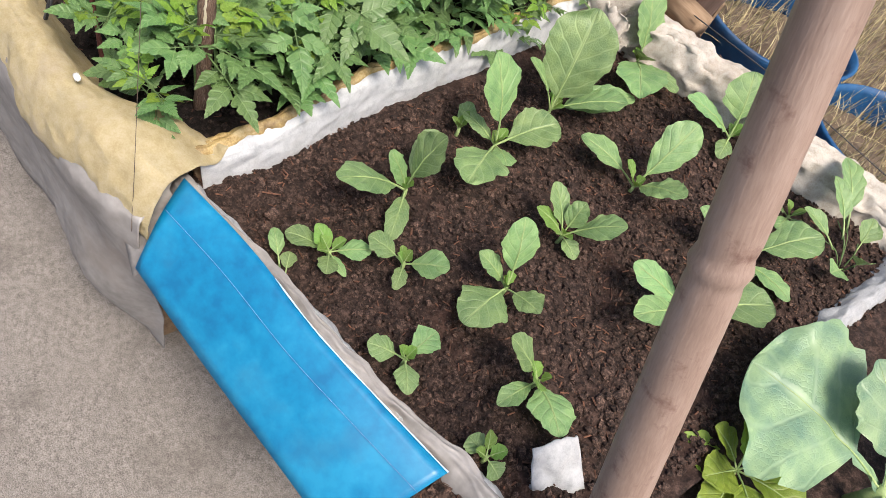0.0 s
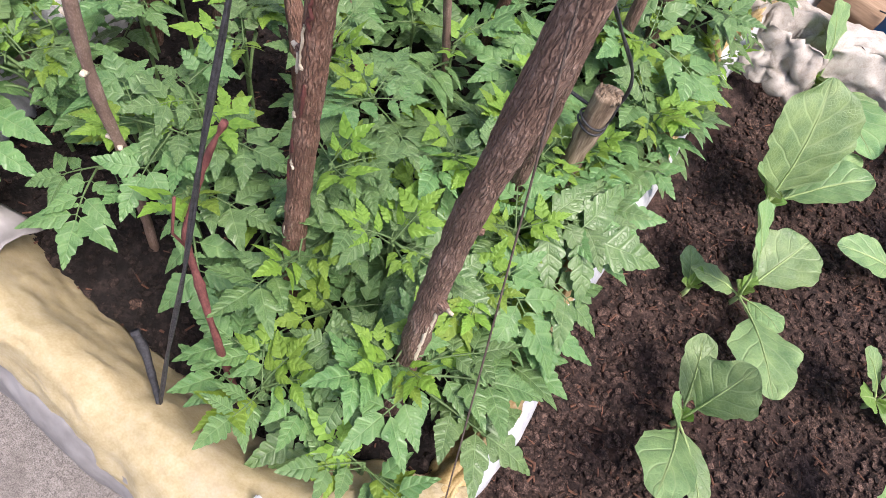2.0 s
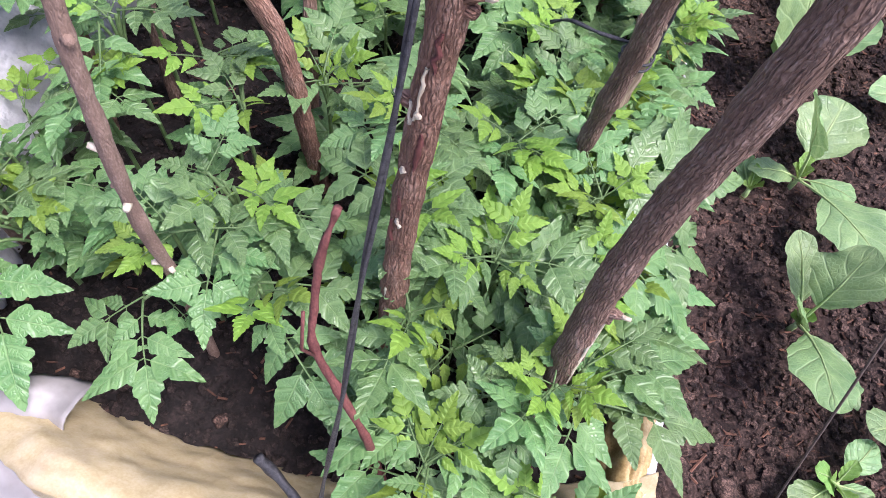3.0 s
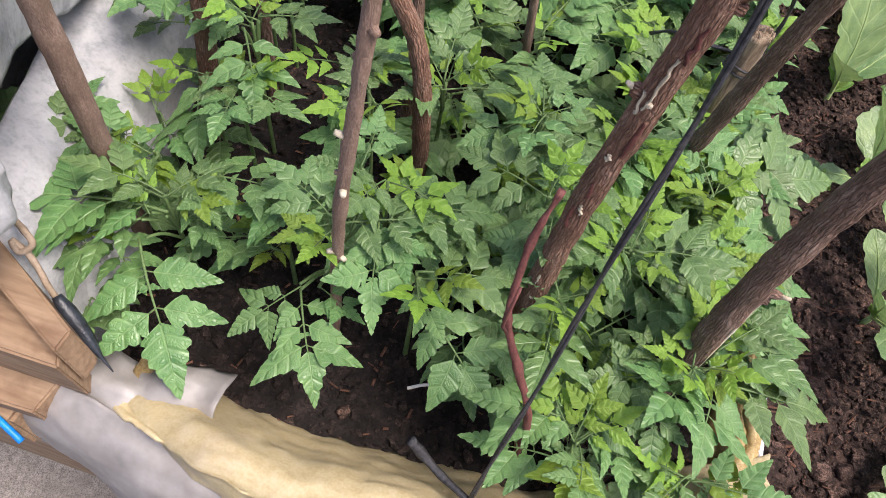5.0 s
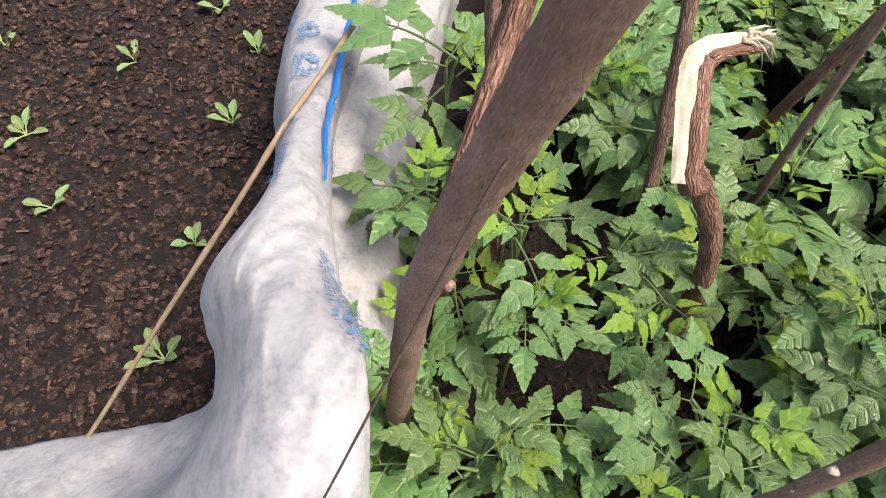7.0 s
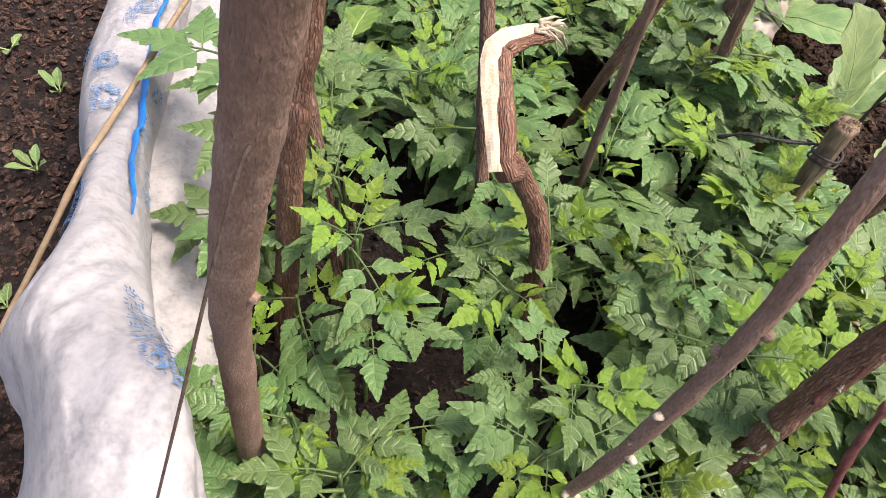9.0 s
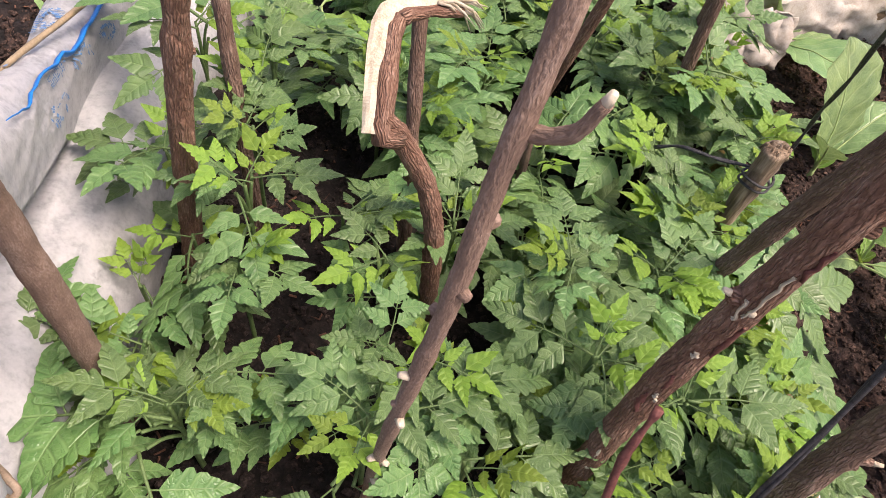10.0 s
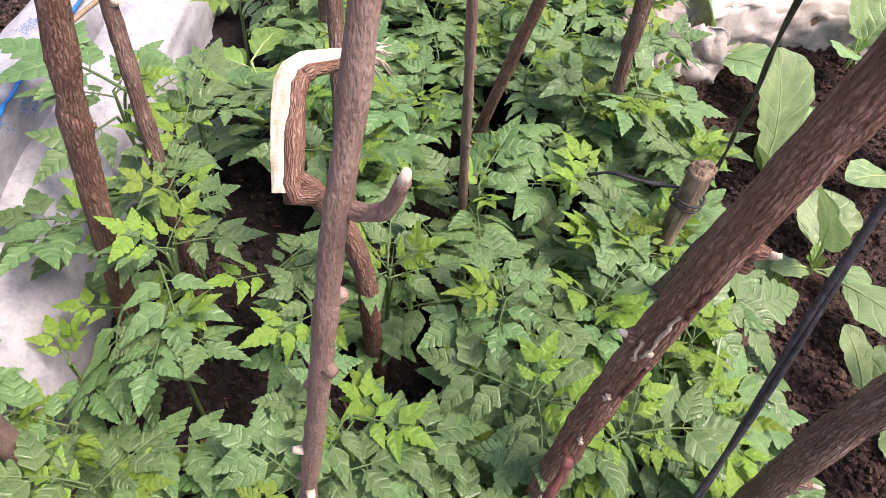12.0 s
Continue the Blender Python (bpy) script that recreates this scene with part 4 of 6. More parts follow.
# timber at the front left corner with film, wire and tape
def plank(outline, low, high, label):
    """A sawn piece with a given outline, slightly rounded and uneven."""
    bm = bmesh.new()
    top = bm.faces.new([bm.verts.new((x, y, high)) for x, y in outline])
    down = bmesh.ops.extrude_face_region(bm, geom=[top])
    for v in down["geom"]:
        if isinstance(v, bmesh.types.BMVert):
            v.co.z = low
    bmesh.ops.recalc_face_normals(bm, faces=bm.faces[:])
    bmesh.ops.bevel(bm, geom=bm.edges[:], offset=0.002, segments=2, affect="EDGES")
    for v in bm.verts:
        v.co += Vector([0.0015 * noise.noise(v.co * 40 + Vector((k * 9, 0, 0))) for k in range(3)])
    return solid("timber_beam", bm, PLANK, label, "beam", "corner beams", smooth=False)


plank([(-0.78, -0.050), (-0.689, -0.097), (-0.592, -0.148), (-0.594, -0.167), (-0.698, -0.118), (-0.78, -0.076)], 0.53, 0.595, "pale rough sawn timber batten at the bed corner")
plank([(-0.78, -0.062), (-0.711, -0.100), (-0.606, -0.155), (-0.596, -0.173), (-0.68, -0.175), (-0.78, -0.178)], 0.50, 0.575, "brown rough sawn timber plank at the bed corner")
plank([(-0.80, -0.150), (-0.624, -0.150), (-0.632, -0.200), (-0.80, -0.208)], 0.472, 0.50, "lower rough sawn timber plank at the bed corner")
bm = box(bmesh.new(), (-1.75, -0.215, 0.405), (-0.66, -0.19, 0.47), 0.004, 0.003)
solid("timber_board", bm, PLANK, "rough sawn lower timber board at the front of the bare bed", "board", "front boards", smooth=False)
bm = box(bmesh.new(), (-1.75, -0.206, 0.02), (-0.66, -0.185, 0.395), 0.004, 0.003)
solid("timber_board", bm, PLANK, "rough sawn timber board down to the paving", "board", "front boards", smooth=False)
filmy = [[Vector((-0.622 + 0.125 * u, -0.118 - 0.095 * v - 0.01 * math.sin(5 * u), 0.480 - 0.005 * u + 0.03 * math.sin(3.0 * v) - 0.10 * v * v + 0.012 * fbm(u * 4, v * 4, 6))) for u in [k / 20 for k in range(21)]] for v in [k / 16 for k in range(17)]]
solid("plastic_scrap", sheet(filmy, 0.0012), FILM, "crumpled clear grey film over the bed corner", "plastic film")
twist = spline([(-0.700, -0.075, 0.600), (-0.675, -0.085, 0.607), (-0.660, -0.092, 0.612), (-0.652, -0.098, 0.606), (-0.660, -0.106, 0.602), (-0.668, -0.100, 0.606), (-0.655, -0.104, 0.598), (-0.645, -0.111, 0.588), (-0.639, -0.117, 0.577), (-0.631, -0.122, 0.566)], 6)
wire = thing("tied_wire", -0.65, -0.12, 0.56, "twisted beige wire with dark tape at its end", "wire")
inv = wire.matrix_basis.inverted()
part("wire", under(tube(twist, 0.0027, 8, 0.25), inv), WIRE, wire)
part("tape_end", under(tube(spline([(-0.633, -0.120, 0.570), (-0.622, -0.127, 0.560), (-0.610, -0.134, 0.550), (-0.596, -0.143, 0.538), (-0.580, -0.152, 0.524)], 4), lambda s: 0.0040 + 0.0038 * math.sin(math.pi * min(1.0, s * 1.2)) - 0.0034 * s * s, 10, 0.2), inv), TAPE, wire, "dark blue-black tape")


rag = [[Vector((-0.673 + 0.042 * a * math.cos(b), -0.066 + 0.055 * a * math.sin(b), 0.45 + 0.098 * max(0.0, 1 - a ** 2.5) ** 0.7 + 0.014 * fbm(a * 3 * math.cos(b), a * 3 * math.sin(b), 5) + 0.030 * (0.3 - abs(noise.noise((a * 3.5 * math.cos(b), a * 3.5 * math.sin(b), 3)))) + 0.014 * (0.3 - abs(noise.noise((a * 9 * math.cos(b), a * 9 * math.sin(b), 8)))))) for b in [2 * math.pi * k / 64 for k in range(65)]] for a in [0.02 + 0.98 * k / 28 for k in range(29)]]
solid("crumpled_rag", sheet(rag, 0.002), SACK, "crumpled soiled white cloth stuffed into the bed corner", "cloth")
tip = [[Vector((-0.578, -0.116, 0.488)).lerp(Vector((-0.522, -0.158, 0.480)), u).lerp(Vector((-0.588, -0.150, 0.455)).lerp(Vector((-0.535, -0.178, 0.470)), u), v) + Vector((0, 0, 0.010 * math.sin(3 * v) + 0.004 * fbm(u * 4, v * 4, 7))) for u in [k / 14 for k in range(15)]] for v in [k / 8 for k in range(9)]]
part("sack_corner", under(sheet(tip, 0.002), front.matrix_basis.inverted()), GOLD, front, "turned-up brownish corner of the sack")
blue_cord = thing("blue_cord", -0.70, -0.21, 0.475, "knotted bright blue plastic cord beside the timber", "cord")
inv = blue_cord.matrix_basis.inverted()
part("strand", under(tube(spline([(-0.80, -0.200, 0.474), (-0.755, -0.204, 0.476), (-0.725, -0.197, 0.479), (-0.700, -0.203, 0.478), (-0.670, -0.212, 0.476), (-0.645, -0.222, 0.465)], 8), 0.0030, 8, 0.2), inv), RIBBON, blue_cord)
part("strand", under(tube(spline([(-0.735, -0.185, 0.478), (-0.728, -0.195, 0.482), (-0.738, -0.206, 0.485), (-0.750, -0.200, 0.486), (-0.745, -0.188, 0.484), (-0.730, -0.193, 0.487), (-0.722, -0.212, 0.480), (-0.735, -0.226, 0.470)], 8), 0.0030, 8, 0.2), inv), RIBBON, blue_cord, "loop of the knot")


# ---- stakes ----
def facing(d, angle):
    """The direction out of a stake that runs along d: angle 0 points to -y, a quarter turn to +x."""
    e = Vector((0, -1, 0))
    e = (e - d * e.dot(d)).normalized()
    return Matrix.Rotation(angle, 3, d) @ e


def stake(name, points, radius, mat, label, knots=(), cuts=(), steps=14, rough=0.30, seed=1.0, seg=26, taper=0.12):
    """A rough branch used as a stake, from the soil up; knots: (0..1, angle, size) swellings; cuts: (0..1, angle, length, radius) lopped side twigs."""
    path = spline(points, steps)
    root = thing(name, *path[0], label, "stake", "stakes in the tomato bed")
    inv = root.matrix_basis.inverted()
    bm = bmesh.new()
    add_tube(bm, path, lambda s: radius * (1 + taper - 2 * taper * s), seg, rough, seed)
    for s, a, size in knots:
        i = min(len(path) - 2, int(s * (len(path) - 1)))
        d = (path[i + 1] - path[i]).normalized()
        e = facing(d, a)
        add_tube(bm, [path[i] + e * radius * 0.5, path[i] + e * (radius + size * 0.7), path[i] + e * (radius + size)], lambda u: size * (1.2 - 0.5 * u), 8, 0.4, s * 9)
    part("stem", under(bm, inv), mat, root)
    for s, a, ln, r in cuts:
        i = min(len(path) - 2, int(s * (len(path) - 1)))
        d = (path[i + 1] - path[i]).normalized()
        e = facing(d, a)
        w = (e + d * 0.4).normalized()
        p0 = path[i] + e * radius * 0.7
        if ln > 0.009:
            base = part("twig_base", under(tube([p0, p0 + w * ln * 0.35 + d * 0.001, p0 + w * ln * 0.65], lambda u: r * (1.9 - 1.0 * u), 12, 0.6, s * 3), inv), mat, root)
            part("cut_twig", under(tube([p0 + w * ln * 0.6, p0 + w * ln * 0.8 + e * 0.001, p0 + w * ln], lambda u: r * (0.8 - 0.35 * u), 8, 0.7, s * 7), inv), CUT, base, "pale lopped twig end")
        else:
            part("cut_twig", under(tube([p0, p0 + w * ln * 0.6, p0 + w * ln], lambda u: r * (1.1 - 0.4 * u), 8, 0.5, s * 5), inv), CUT, root, "pale lopped twig end")
    return root, path


def scar(root, path, s, angle, length, width, radius, mat=None, label="pale strip of bared wood", name="bark_scar"):
    """A bared or flaking strip that follows the stake's surface."""
    i0 = s * (len(path) - 1)
    grid = []
    n = 14
    for k in range(n + 1):
        u = k / n
        at = min(len(path) - 1.01, max(0, i0 + (u - 0.5) * length / max(1e-4, (path[1] - path[0]).length)))
        i = int(at)
        c = path[i].lerp(path[i + 1], at - i)
        d = (path[i + 1] - path[i]).normalized()
        half = width / radius * 0.5 * (math.sin(math.pi * (0.04 + 0.92 * u)) ** 0.6) * (1 + 0.35 * fbm(u * 6, s * 40))
        mid = angle + 0.25 * fbm(u * 3, s * 20 + 4)
        grid.append([c + facing(d, mid + half * v) * (radius * 1.06 + 0.0004 - 0.0014 * v * v) for v in (-1, -0.5, 0, 0.5, 1)])
    part(name, under(sheet(grid, 0.0015), Matrix.Translation(-path[0])), mat or CUT, root, label)


s1, p1 = stake("tree_stake", [(-0.112, 0.006, 0.38), (-0.114, 0.013, 0.50), (-0.118, 0.022, 0.60), (-0.121, 0.031, 0.70), (-0.119, 0.036, 0.80), (-0.112, 0.036, 0.90), (-0.107, 0.041, 1.02), (-0.10, 0.055, 1.35)], 0.0108, BARK, "thick furrowed brown branch stake with a lopped twig", cuts=((0.40, 1.3, 0.018, 0.003),), knots=((0.39, 1.3, 0.004), (0.55, 2, 0.003)))
for s, a, ln, w in ((0.29, 0.95, 0.10, 0.006), (0.36, 1.25, 0.05, 0.004), (0.03, 0.9, 0.03, 0.006)):
    scar(s1, p1, s, a, ln, w, 0.0112)
s2, p2 = stake("tree_stake", [(-0.268, 0.010, 0.38), (-0.265, 0.018, 0.50), (-0.264, 0.024, 0.60), (-0.262, 0.033, 0.70), (-0.256, 0.038, 0.80), (-0.248, 0.042, 0.90), (-0.234, 0.045, 1.02), (-0.20, 0.05, 1.35)], 0.0098, BARK_RED, "thick reddish brown branch stake with torn bark patches", cuts=((0.705, 1.3, 0.014, 0.0028), (0.60, -1.5, 0.012, 0.0028), (0.60, -0.2, 0.004, 0.003), (0.47, -0.6, 0.003, 0.002), (0.26, -0.2, 0.003, 0.003)), knots=((0.70, 1.3, 0.004), (0.60, -1.5, 0.004)))
for s, a, ln, w, m in ((0.615, -0.3, 0.05, 0.0024, CUT), (0.59, -0.75, 0.02, 0.002, CUT), (0.52, -0.5, 0.008, 0.004, CUT), (0.47, -0.35, 0.02, 0.005, TWIG), (0.42, -0.6, 0.03, 0.005, TWIG), (0.44, -0.1, 0.012, 0.003, CUT), (0.66, 0.1, 0.03, 0.004, TWIG), (0.55, 0.2, 0.04, 0.005, TWIG), (0.30, -0.4, 0.016, 0.004, CUT)):
    scar(s2, p2, s, a, ln, w, 0.0102, m, "pale strip of bared wood" if m is CUT else "torn reddish bark patch")
_, s3 = stake("branch_stake", [(-0.434, -0.036, 0.39), (-0.431, -0.030, 0.50), (-0.428, -0.027, 0.60), (-0.422, -0.030, 0.70), (-0.413, -0.025, 0.80), (-0.408, -0.019, 0.86), (-0.404, -0.008, 0.92), (-0.398, 0.006, 0.98), (-0.390, 0.028, 1.10), (-0.38, 0.06, 1.32)], 0.0047, BARK_SMOOTH, "slim knobby grey-brown branch stake with pale cut knots", cuts=((0.20, 0.3, 0.006, 0.0028), (0.26, -0.9, 0.006, 0.0028), (0.25, 1.1, 0.006, 0.0028), (0.36, 0.4, 0.006, 0.0028), (0.42, -1.2, 0.007, 0.0025)), knots=((0.55, 1, 0.003), (0.5, 4, 0.003), (0.62, 2.2, 0.003), (0.38, 5, 0.002)), seed=4.0)
_, sd = stake("branch_stake", [(-0.672, 0.010, 0.39), (-0.662, 0.005, 0.50), (-0.654, 0.003, 0.60), (-0.646, 0.001, 0.70), (-0.636, -0.004, 0.80), (-0.626, -0.013, 0.85), (-0.616, -0.021, 0.90), (-0.604, -0.029, 0.95), (-0.592, -0.038, 1.0), (-0.578, -0.049, 1.06), (-0.552, -0.07, 1.18)], 0.0092, BARK_SMOOTH, "smooth grey-brown branch stake bending over the bed", knots=((0.5, 1.2, 0.003), (0.63, 3.0, 0.004)), seed=8.0, rough=0.16)
stake("tree_stake", [(-0.672, 0.160, 0.39), (-0.660, 0.172, 0.52), (-0.646, 0.186, 0.68), (-0.632, 0.192, 0.78), (-0.613, 0.206, 0.90), (-0.592, 0.226, 1.06), (-0.56, 0.25, 1.3)], 0.0100, BARK_RED, "straight reddish brown furrowed stake beside the white sack", knots=((0.45, 2, 0.003),), seed=12.0)
stake("branch_stake", [(-0.612, 0.220, 0.39), (-0.628, 0.252, 0.54), (-0.644, 0.282, 0.66), (-0.655, 0.305, 0.74), (-0.668, 0.33, 0.83), (-0.69, 0.37, 0.97), (-0.72, 0.43, 1.2)], 0.0072, BARK, "slim furrowed brown stake leaning on the white sack", cuts=((0.55, 1.2, 0.008, 0.004),), seed=15.0)
stake("branch_stake", [(-0.338, 0.385, 0.39), (-0.344, 0.369, 0.50), (-0.352, 0.354, 0.60), (-0.358, 0.341, 0.68), (-0.366, 0.326, 0.78), (-0.378, 0.303, 0.92), (-0.40, 0.26, 1.2)], 0.0048, BARK_SMOOTH, "thin dark brown knobby stake among the tomato plants", knots=((0.4, 1, 0.002), (0.5, 4, 0.002), (0.6, 2, 0.002)), seed=18.0)
stake("branch_stake", [(-0.360, 0.482, 0.39), (-0.340, 0.467, 0.52), (-0.316, 0.448, 0.67), (-0.29, 0.43, 0.82), (-0.26, 0.405, 1.02), (-0.23, 0.38, 1.2)], 0.0065, BARK_RED, "slim reddish stake among the tomato plants", seed=21.0)
stake("branch_stake", [(-0.170, 0.496, 0.39), (-0.178, 0.499, 0.52), (-0.188, 0.500, 0.66), (-0.196, 0.503, 0.80), (-0.21, 0.507, 1.0), (-0.22, 0.51, 1.2)], 0.0070, BARK, "slim brown stake near the bed divider", seed=24.0)
stake("branch_stake", [(-0.150, 0.590, 0.39), (-0.165, 0.570, 0.55), (-0.180, 0.545, 0.72), (-0.20, 0.52, 0.90), (-0.22, 0.49, 1.15)], 0.0095, BARK, "furrowed brown stake near the bed divider", seed=27.0)
stake("branch_stake", [(-0.158, 0.262, 0.39), (-0.155, 0.243, 0.50), (-0.152, 0.226, 0.60), (-0.148, 0.208, 0.72), (-0.144, 0.183, 0.86), (-0.138, 0.15, 1.06), (-0.13, 0.11, 1.3)], 0.0085, BARK, "straight brown furrowed stake with a pale cut scar", cuts=((0.42, 3.8, 0.004, 0.004),), seed=30.0)
stake("branch_stake", [(-0.455, 0.250, 0.39), (-0.468, 0.302, 0.52), (-0.484, 0.362, 0.66), (-0.50, 0.42, 0.79), (-0.52, 0.49, 0.96), (-0.54, 0.56, 1.15)], 0.0072, BARK, "slim brown stake behind the broken one", seed=33.0)
stake("branch_stake", [(-0.30, 0.80, 0.39), (-0.29, 0.78, 0.6), (-0.28, 0.75, 0.85), (-0.27, 0.72, 1.15)], 0.008, BARK, "brown stake far back in the tomato bed", seed=36.0)
stake("branch_stake", [(-0.56, 0.62, 0.39), (-0.555, 0.61, 0.6), (-0.55, 0.59, 0.85), (-0.54, 0.57, 1.15)], 0.008, BARK, "brown stake far back in the tomato bed", seed=39.0)

# side branches of the two bent stakes
fork = bpy.data.objects["branch_stake"]
inv = Matrix.Translation(-s3[0])
limb = part("side_branch", tube([p - s3[0] for p in spline([(-0.402, -0.002, 0.934), (-0.394, -0.006, 0.938), (-0.386, -0.010, 0.946), (-0.381, -0.012, 0.962)], 6)], lambda s: 0.0036 - 0.0012 * s, 10, 0.35), BARK_SMOOTH, fork)
part("cut_end", tube([Vector(p) - s3[0] for p in ((-0.3815, -0.0118, 0.961), (-0.3805, -0.0125, 0.9665))], lambda s: 0.0023 - 0.0008 * s, 8, 0.5), CUT, limb, "pale cut end")
part("side_branch", tube([p - sd[0] for p in spline([(-0.622, -0.008, 0.885), (-0.616, 0.02, 0.915), (-0.612, 0.045, 0.935), (-0.603, 0.09, 0.98), (-0.588, 0.16, 1.07), (-0.57, 0.23, 1.16)], 6)], lambda s: 0.0044 - 0.001 * s, 8, 0.2), BARK_RED, bpy.data.objects["branch_stake.001"])

# broken stake with a peeled, splintered top
root, path = stake("broken_stake", [(-0.412, 0.195, 0.39), (-0.418, 0.190, 0.47), (-0.422, 0.188, 0.54), (-0.428, 0.191, 0.60), (-0.442, 0.197, 0.65), (-0.468, 0.197, 0.70), (-0.484, 0.188, 0.727)], 0.0092, BARK_RED, "bent reddish brown stake snapped over and splintered at its top", seed=44.0, taper=0.05)
inv = root.matrix_basis.inverted()
FACING = Vector((0.0, -0.5, 0.86))
bend = [Vector(p) for p in ((-0.489, 0.176, 0.720), (-0.493, 0.200, 0.738), (-0.497, 0.226, 0.753), (-0.499, 0.246, 0.764), (-0.497, 0.258, 0.769), (-0.488, 0.268, 0.771), (-0.468, 0.286, 0.766), (-0.448, 0.304, 0.756))]
fine = [bend[i].lerp(bend[i + 1], k / 4) for i in range(len(bend) - 1) for k in range(4)] + [bend[-1]]
strip, barkline = [], []
for i, c in enumerate(fine):
    s = i / (len(fine) - 1)
    d = (fine[min(i + 1, len(fine) - 1)] - fine[max(i - 1, 0)]).normalized()
    across = d.cross(FACING).normalized()
    w = 0.0062 + 0.0022 * math.sin(math.pi * min(1, s * 1.25)) - 0.002 * max(0, s - 0.8) * 5 + 0.0006 * fbm(s * 14, 2)
    strip.append([c + across * w * v + FACING * 0.0016 * (1 - v * v) + FACING * 0.0012 * fbm(s * 5, v * 4, 3) for v in (-1, -0.6, -0.2, 0.2, 0.6, 1)])
    barkline.append(c + across * (w + 0.0015) - FACING * 0.004)
part("broken_top", under(tube([Vector((-0.470, 0.192, 0.704)), *barkline], lambda s: 0.0088 - 0.0042 * s, 16, 0.35, 3.0), inv), BARK_RED, root)
bare = part("bare_wood", under(sheet(strip, 0.005), inv), CUT, root, "pale bare splintered wood", smooth=False)
for k in range(18):
    a = rng.uniform(-0.7, 0.7)
    p0 = fine[-1 - k % 4] + Vector((0, rng.uniform(-0.006, 0.006), rng.uniform(-0.004, 0.004)))
    ln = rng.uniform(0.016, 0.042)
    d = Vector((0.75, 0.6 + a * 0.6, -0.2 + 0.5 * rng.uniform(-1, 0.6)))
    part("splinter", under(tube([p0, p0 + d * ln * 0.6, p0 + d * ln + Vector((0, 0, -0.5 * ln * rng.random()))], lambda s: 0.0019 * (1.1 - s), 5), inv), CUT, bare)

# thin red twig
bm = bmesh.new()
twig = spline([(-0.225, -0.095, 0.43), (-0.241, -0.089, 0.569), (-0.265, -0.076, 0.63), (-0.287, -0.063, 0.675), (-0.291, -0.048, 0.70), (-0.292, -0.03, 0.735), (-0.286, -0.012, 0.77)], 8)
add_tube(bm, twig, lambda s: 0.0034 - 0.0012 * s + 0.0009 * max(0, math.sin(s * 40)) ** 3, 9, 0.7, 2.0)
add_tube(bm, [twig[22], twig[22] + Vector((-0.008, -0.004, 0.02)), twig[22] + Vector((-0.007, 0.006, 0.06))], 0.0012, 6, 0.2)
solid("red_twig", bm, TWIG, "thin wrinkled reddish twig standing in the soil", "twig")

# cut bamboo stub with tie, cords and the leaning pole
stub = thing("bamboo_stub", -0.125, 0.318, 0.42, "short split bamboo stub with a grey tie", "stub")
inv = stub.matrix_basis.inverted()
axis = [Vector((-0.124, 0.318, 0.40)), Vector((-0.129, 0.315, 0.55)), Vector((-0.131, 0.316, 0.62)), Vector((-0.132, 0.318, 0.672))]
culm = part("bamboo", under(tube(spline(axis, 8), lambda s: 0.0120 + 0.0025 * s, 20, 0.32, 2.0, 0.75), inv), STUBWOOD, stub)
bm = bmesh.new()
for k in range(34):
    a, q = rng.uniform(0, 6.28), rng.uniform(0.3, 0.95)
    p = axis[-1] + Vector((0.0138 * q * math.cos(a), 0.0103 * q * math.sin(a), -0.006))
    add_tube(bm, [p, p + Vector((rng.uniform(-0.001, 0.001), -0.001, rng.uniform(0.005, 0.010)))], lambda s: 0.0030 * (1.1 - 0.8 * s), 5, 0.3, k)
part("frayed_end", under(bm, inv), STUBWOOD, culm, "frayed fibrous end")
for z in (0.628, 0.636):
    c = Vector((-0.132, 0.314, z))
    part("tie", under(tube([c + Vector((0.0155 * math.cos(a), 0.0125 * math.sin(a), 0.002 * math.sin(2 * a))) for a in [2 * math.pi * k / 20 for k in range(21)]], 0.0014, 6), inv), CORD, culm, "dark grey twine")


def cord(points, r, mat, label, strands=1, steps=6, name="cord"):
    bm = bmesh.new()
    p = spline(points, steps)
    for k in range(strands):
        q = [c + Vector((math.cos(0.5 * i + 2 * k), math.sin(0.5 * i + 2 * k), 0)) * r * (0.9 if strands > 1 else 0) for i, c in enumerate(p)]
        add_tube(bm, q, r, 6, 0.2, k)
    return solid(name, bm, mat, label, "cord")


cord([(-0.262, -0.150, 0.505), (-0.255, -0.088, 0.70), (-0.249, -0.026, 0.90), (-0.243, 0.037, 1.10), (-0.236, 0.10, 1.32)], 0.0013, CORD, "taut black twisted cord rising from the yellow sack", 2, 12)
cord([(-0.118, 0.318, 0.64), (-0.120, 0.322, 0.695), (-0.148, 0.276, 0.78), (-0.195, 0.201, 0.90), (-0.266, 0.079, 1.10), (-0.33, -0.03, 1.3)], 0.0012, CORD, "black cord rising from the bamboo stub", 2, 10)
cord([(-0.135, 0.325, 0.635), (-0.17, 0.33, 0.632), (-0.20, 0.345, 0.622), (-0.22, 0.36, 0.60)], 0.0014, CORD, "black cord end tied round the bamboo stub", 2)
cord([(0.066, -0.168, 0.43), (0.048, -0.157, 0.455), (0.036, -0.145, 0.50), (-0.015, -0.096, 0.70), (-0.065, -0.047, 0.90), (-0.116, 0.002, 1.10), (-0.17, 0.055, 1.32)], 0.0005, STRING, "thin dark string tied to the sack corner", 1, 10)
tie = spline([(-0.262, -0.150, 0.505), (-0.29, -0.137, 0.50), (-0.31, -0.127, 0.505), (-0.325, -0.122, 0.52)], 5)
solid("cord_tail", tube(tie, lambda s: 0.003 + 0.002 * s, 8, 0.4), CORD, "frayed dark cord tail on the yellow sack", "cord")

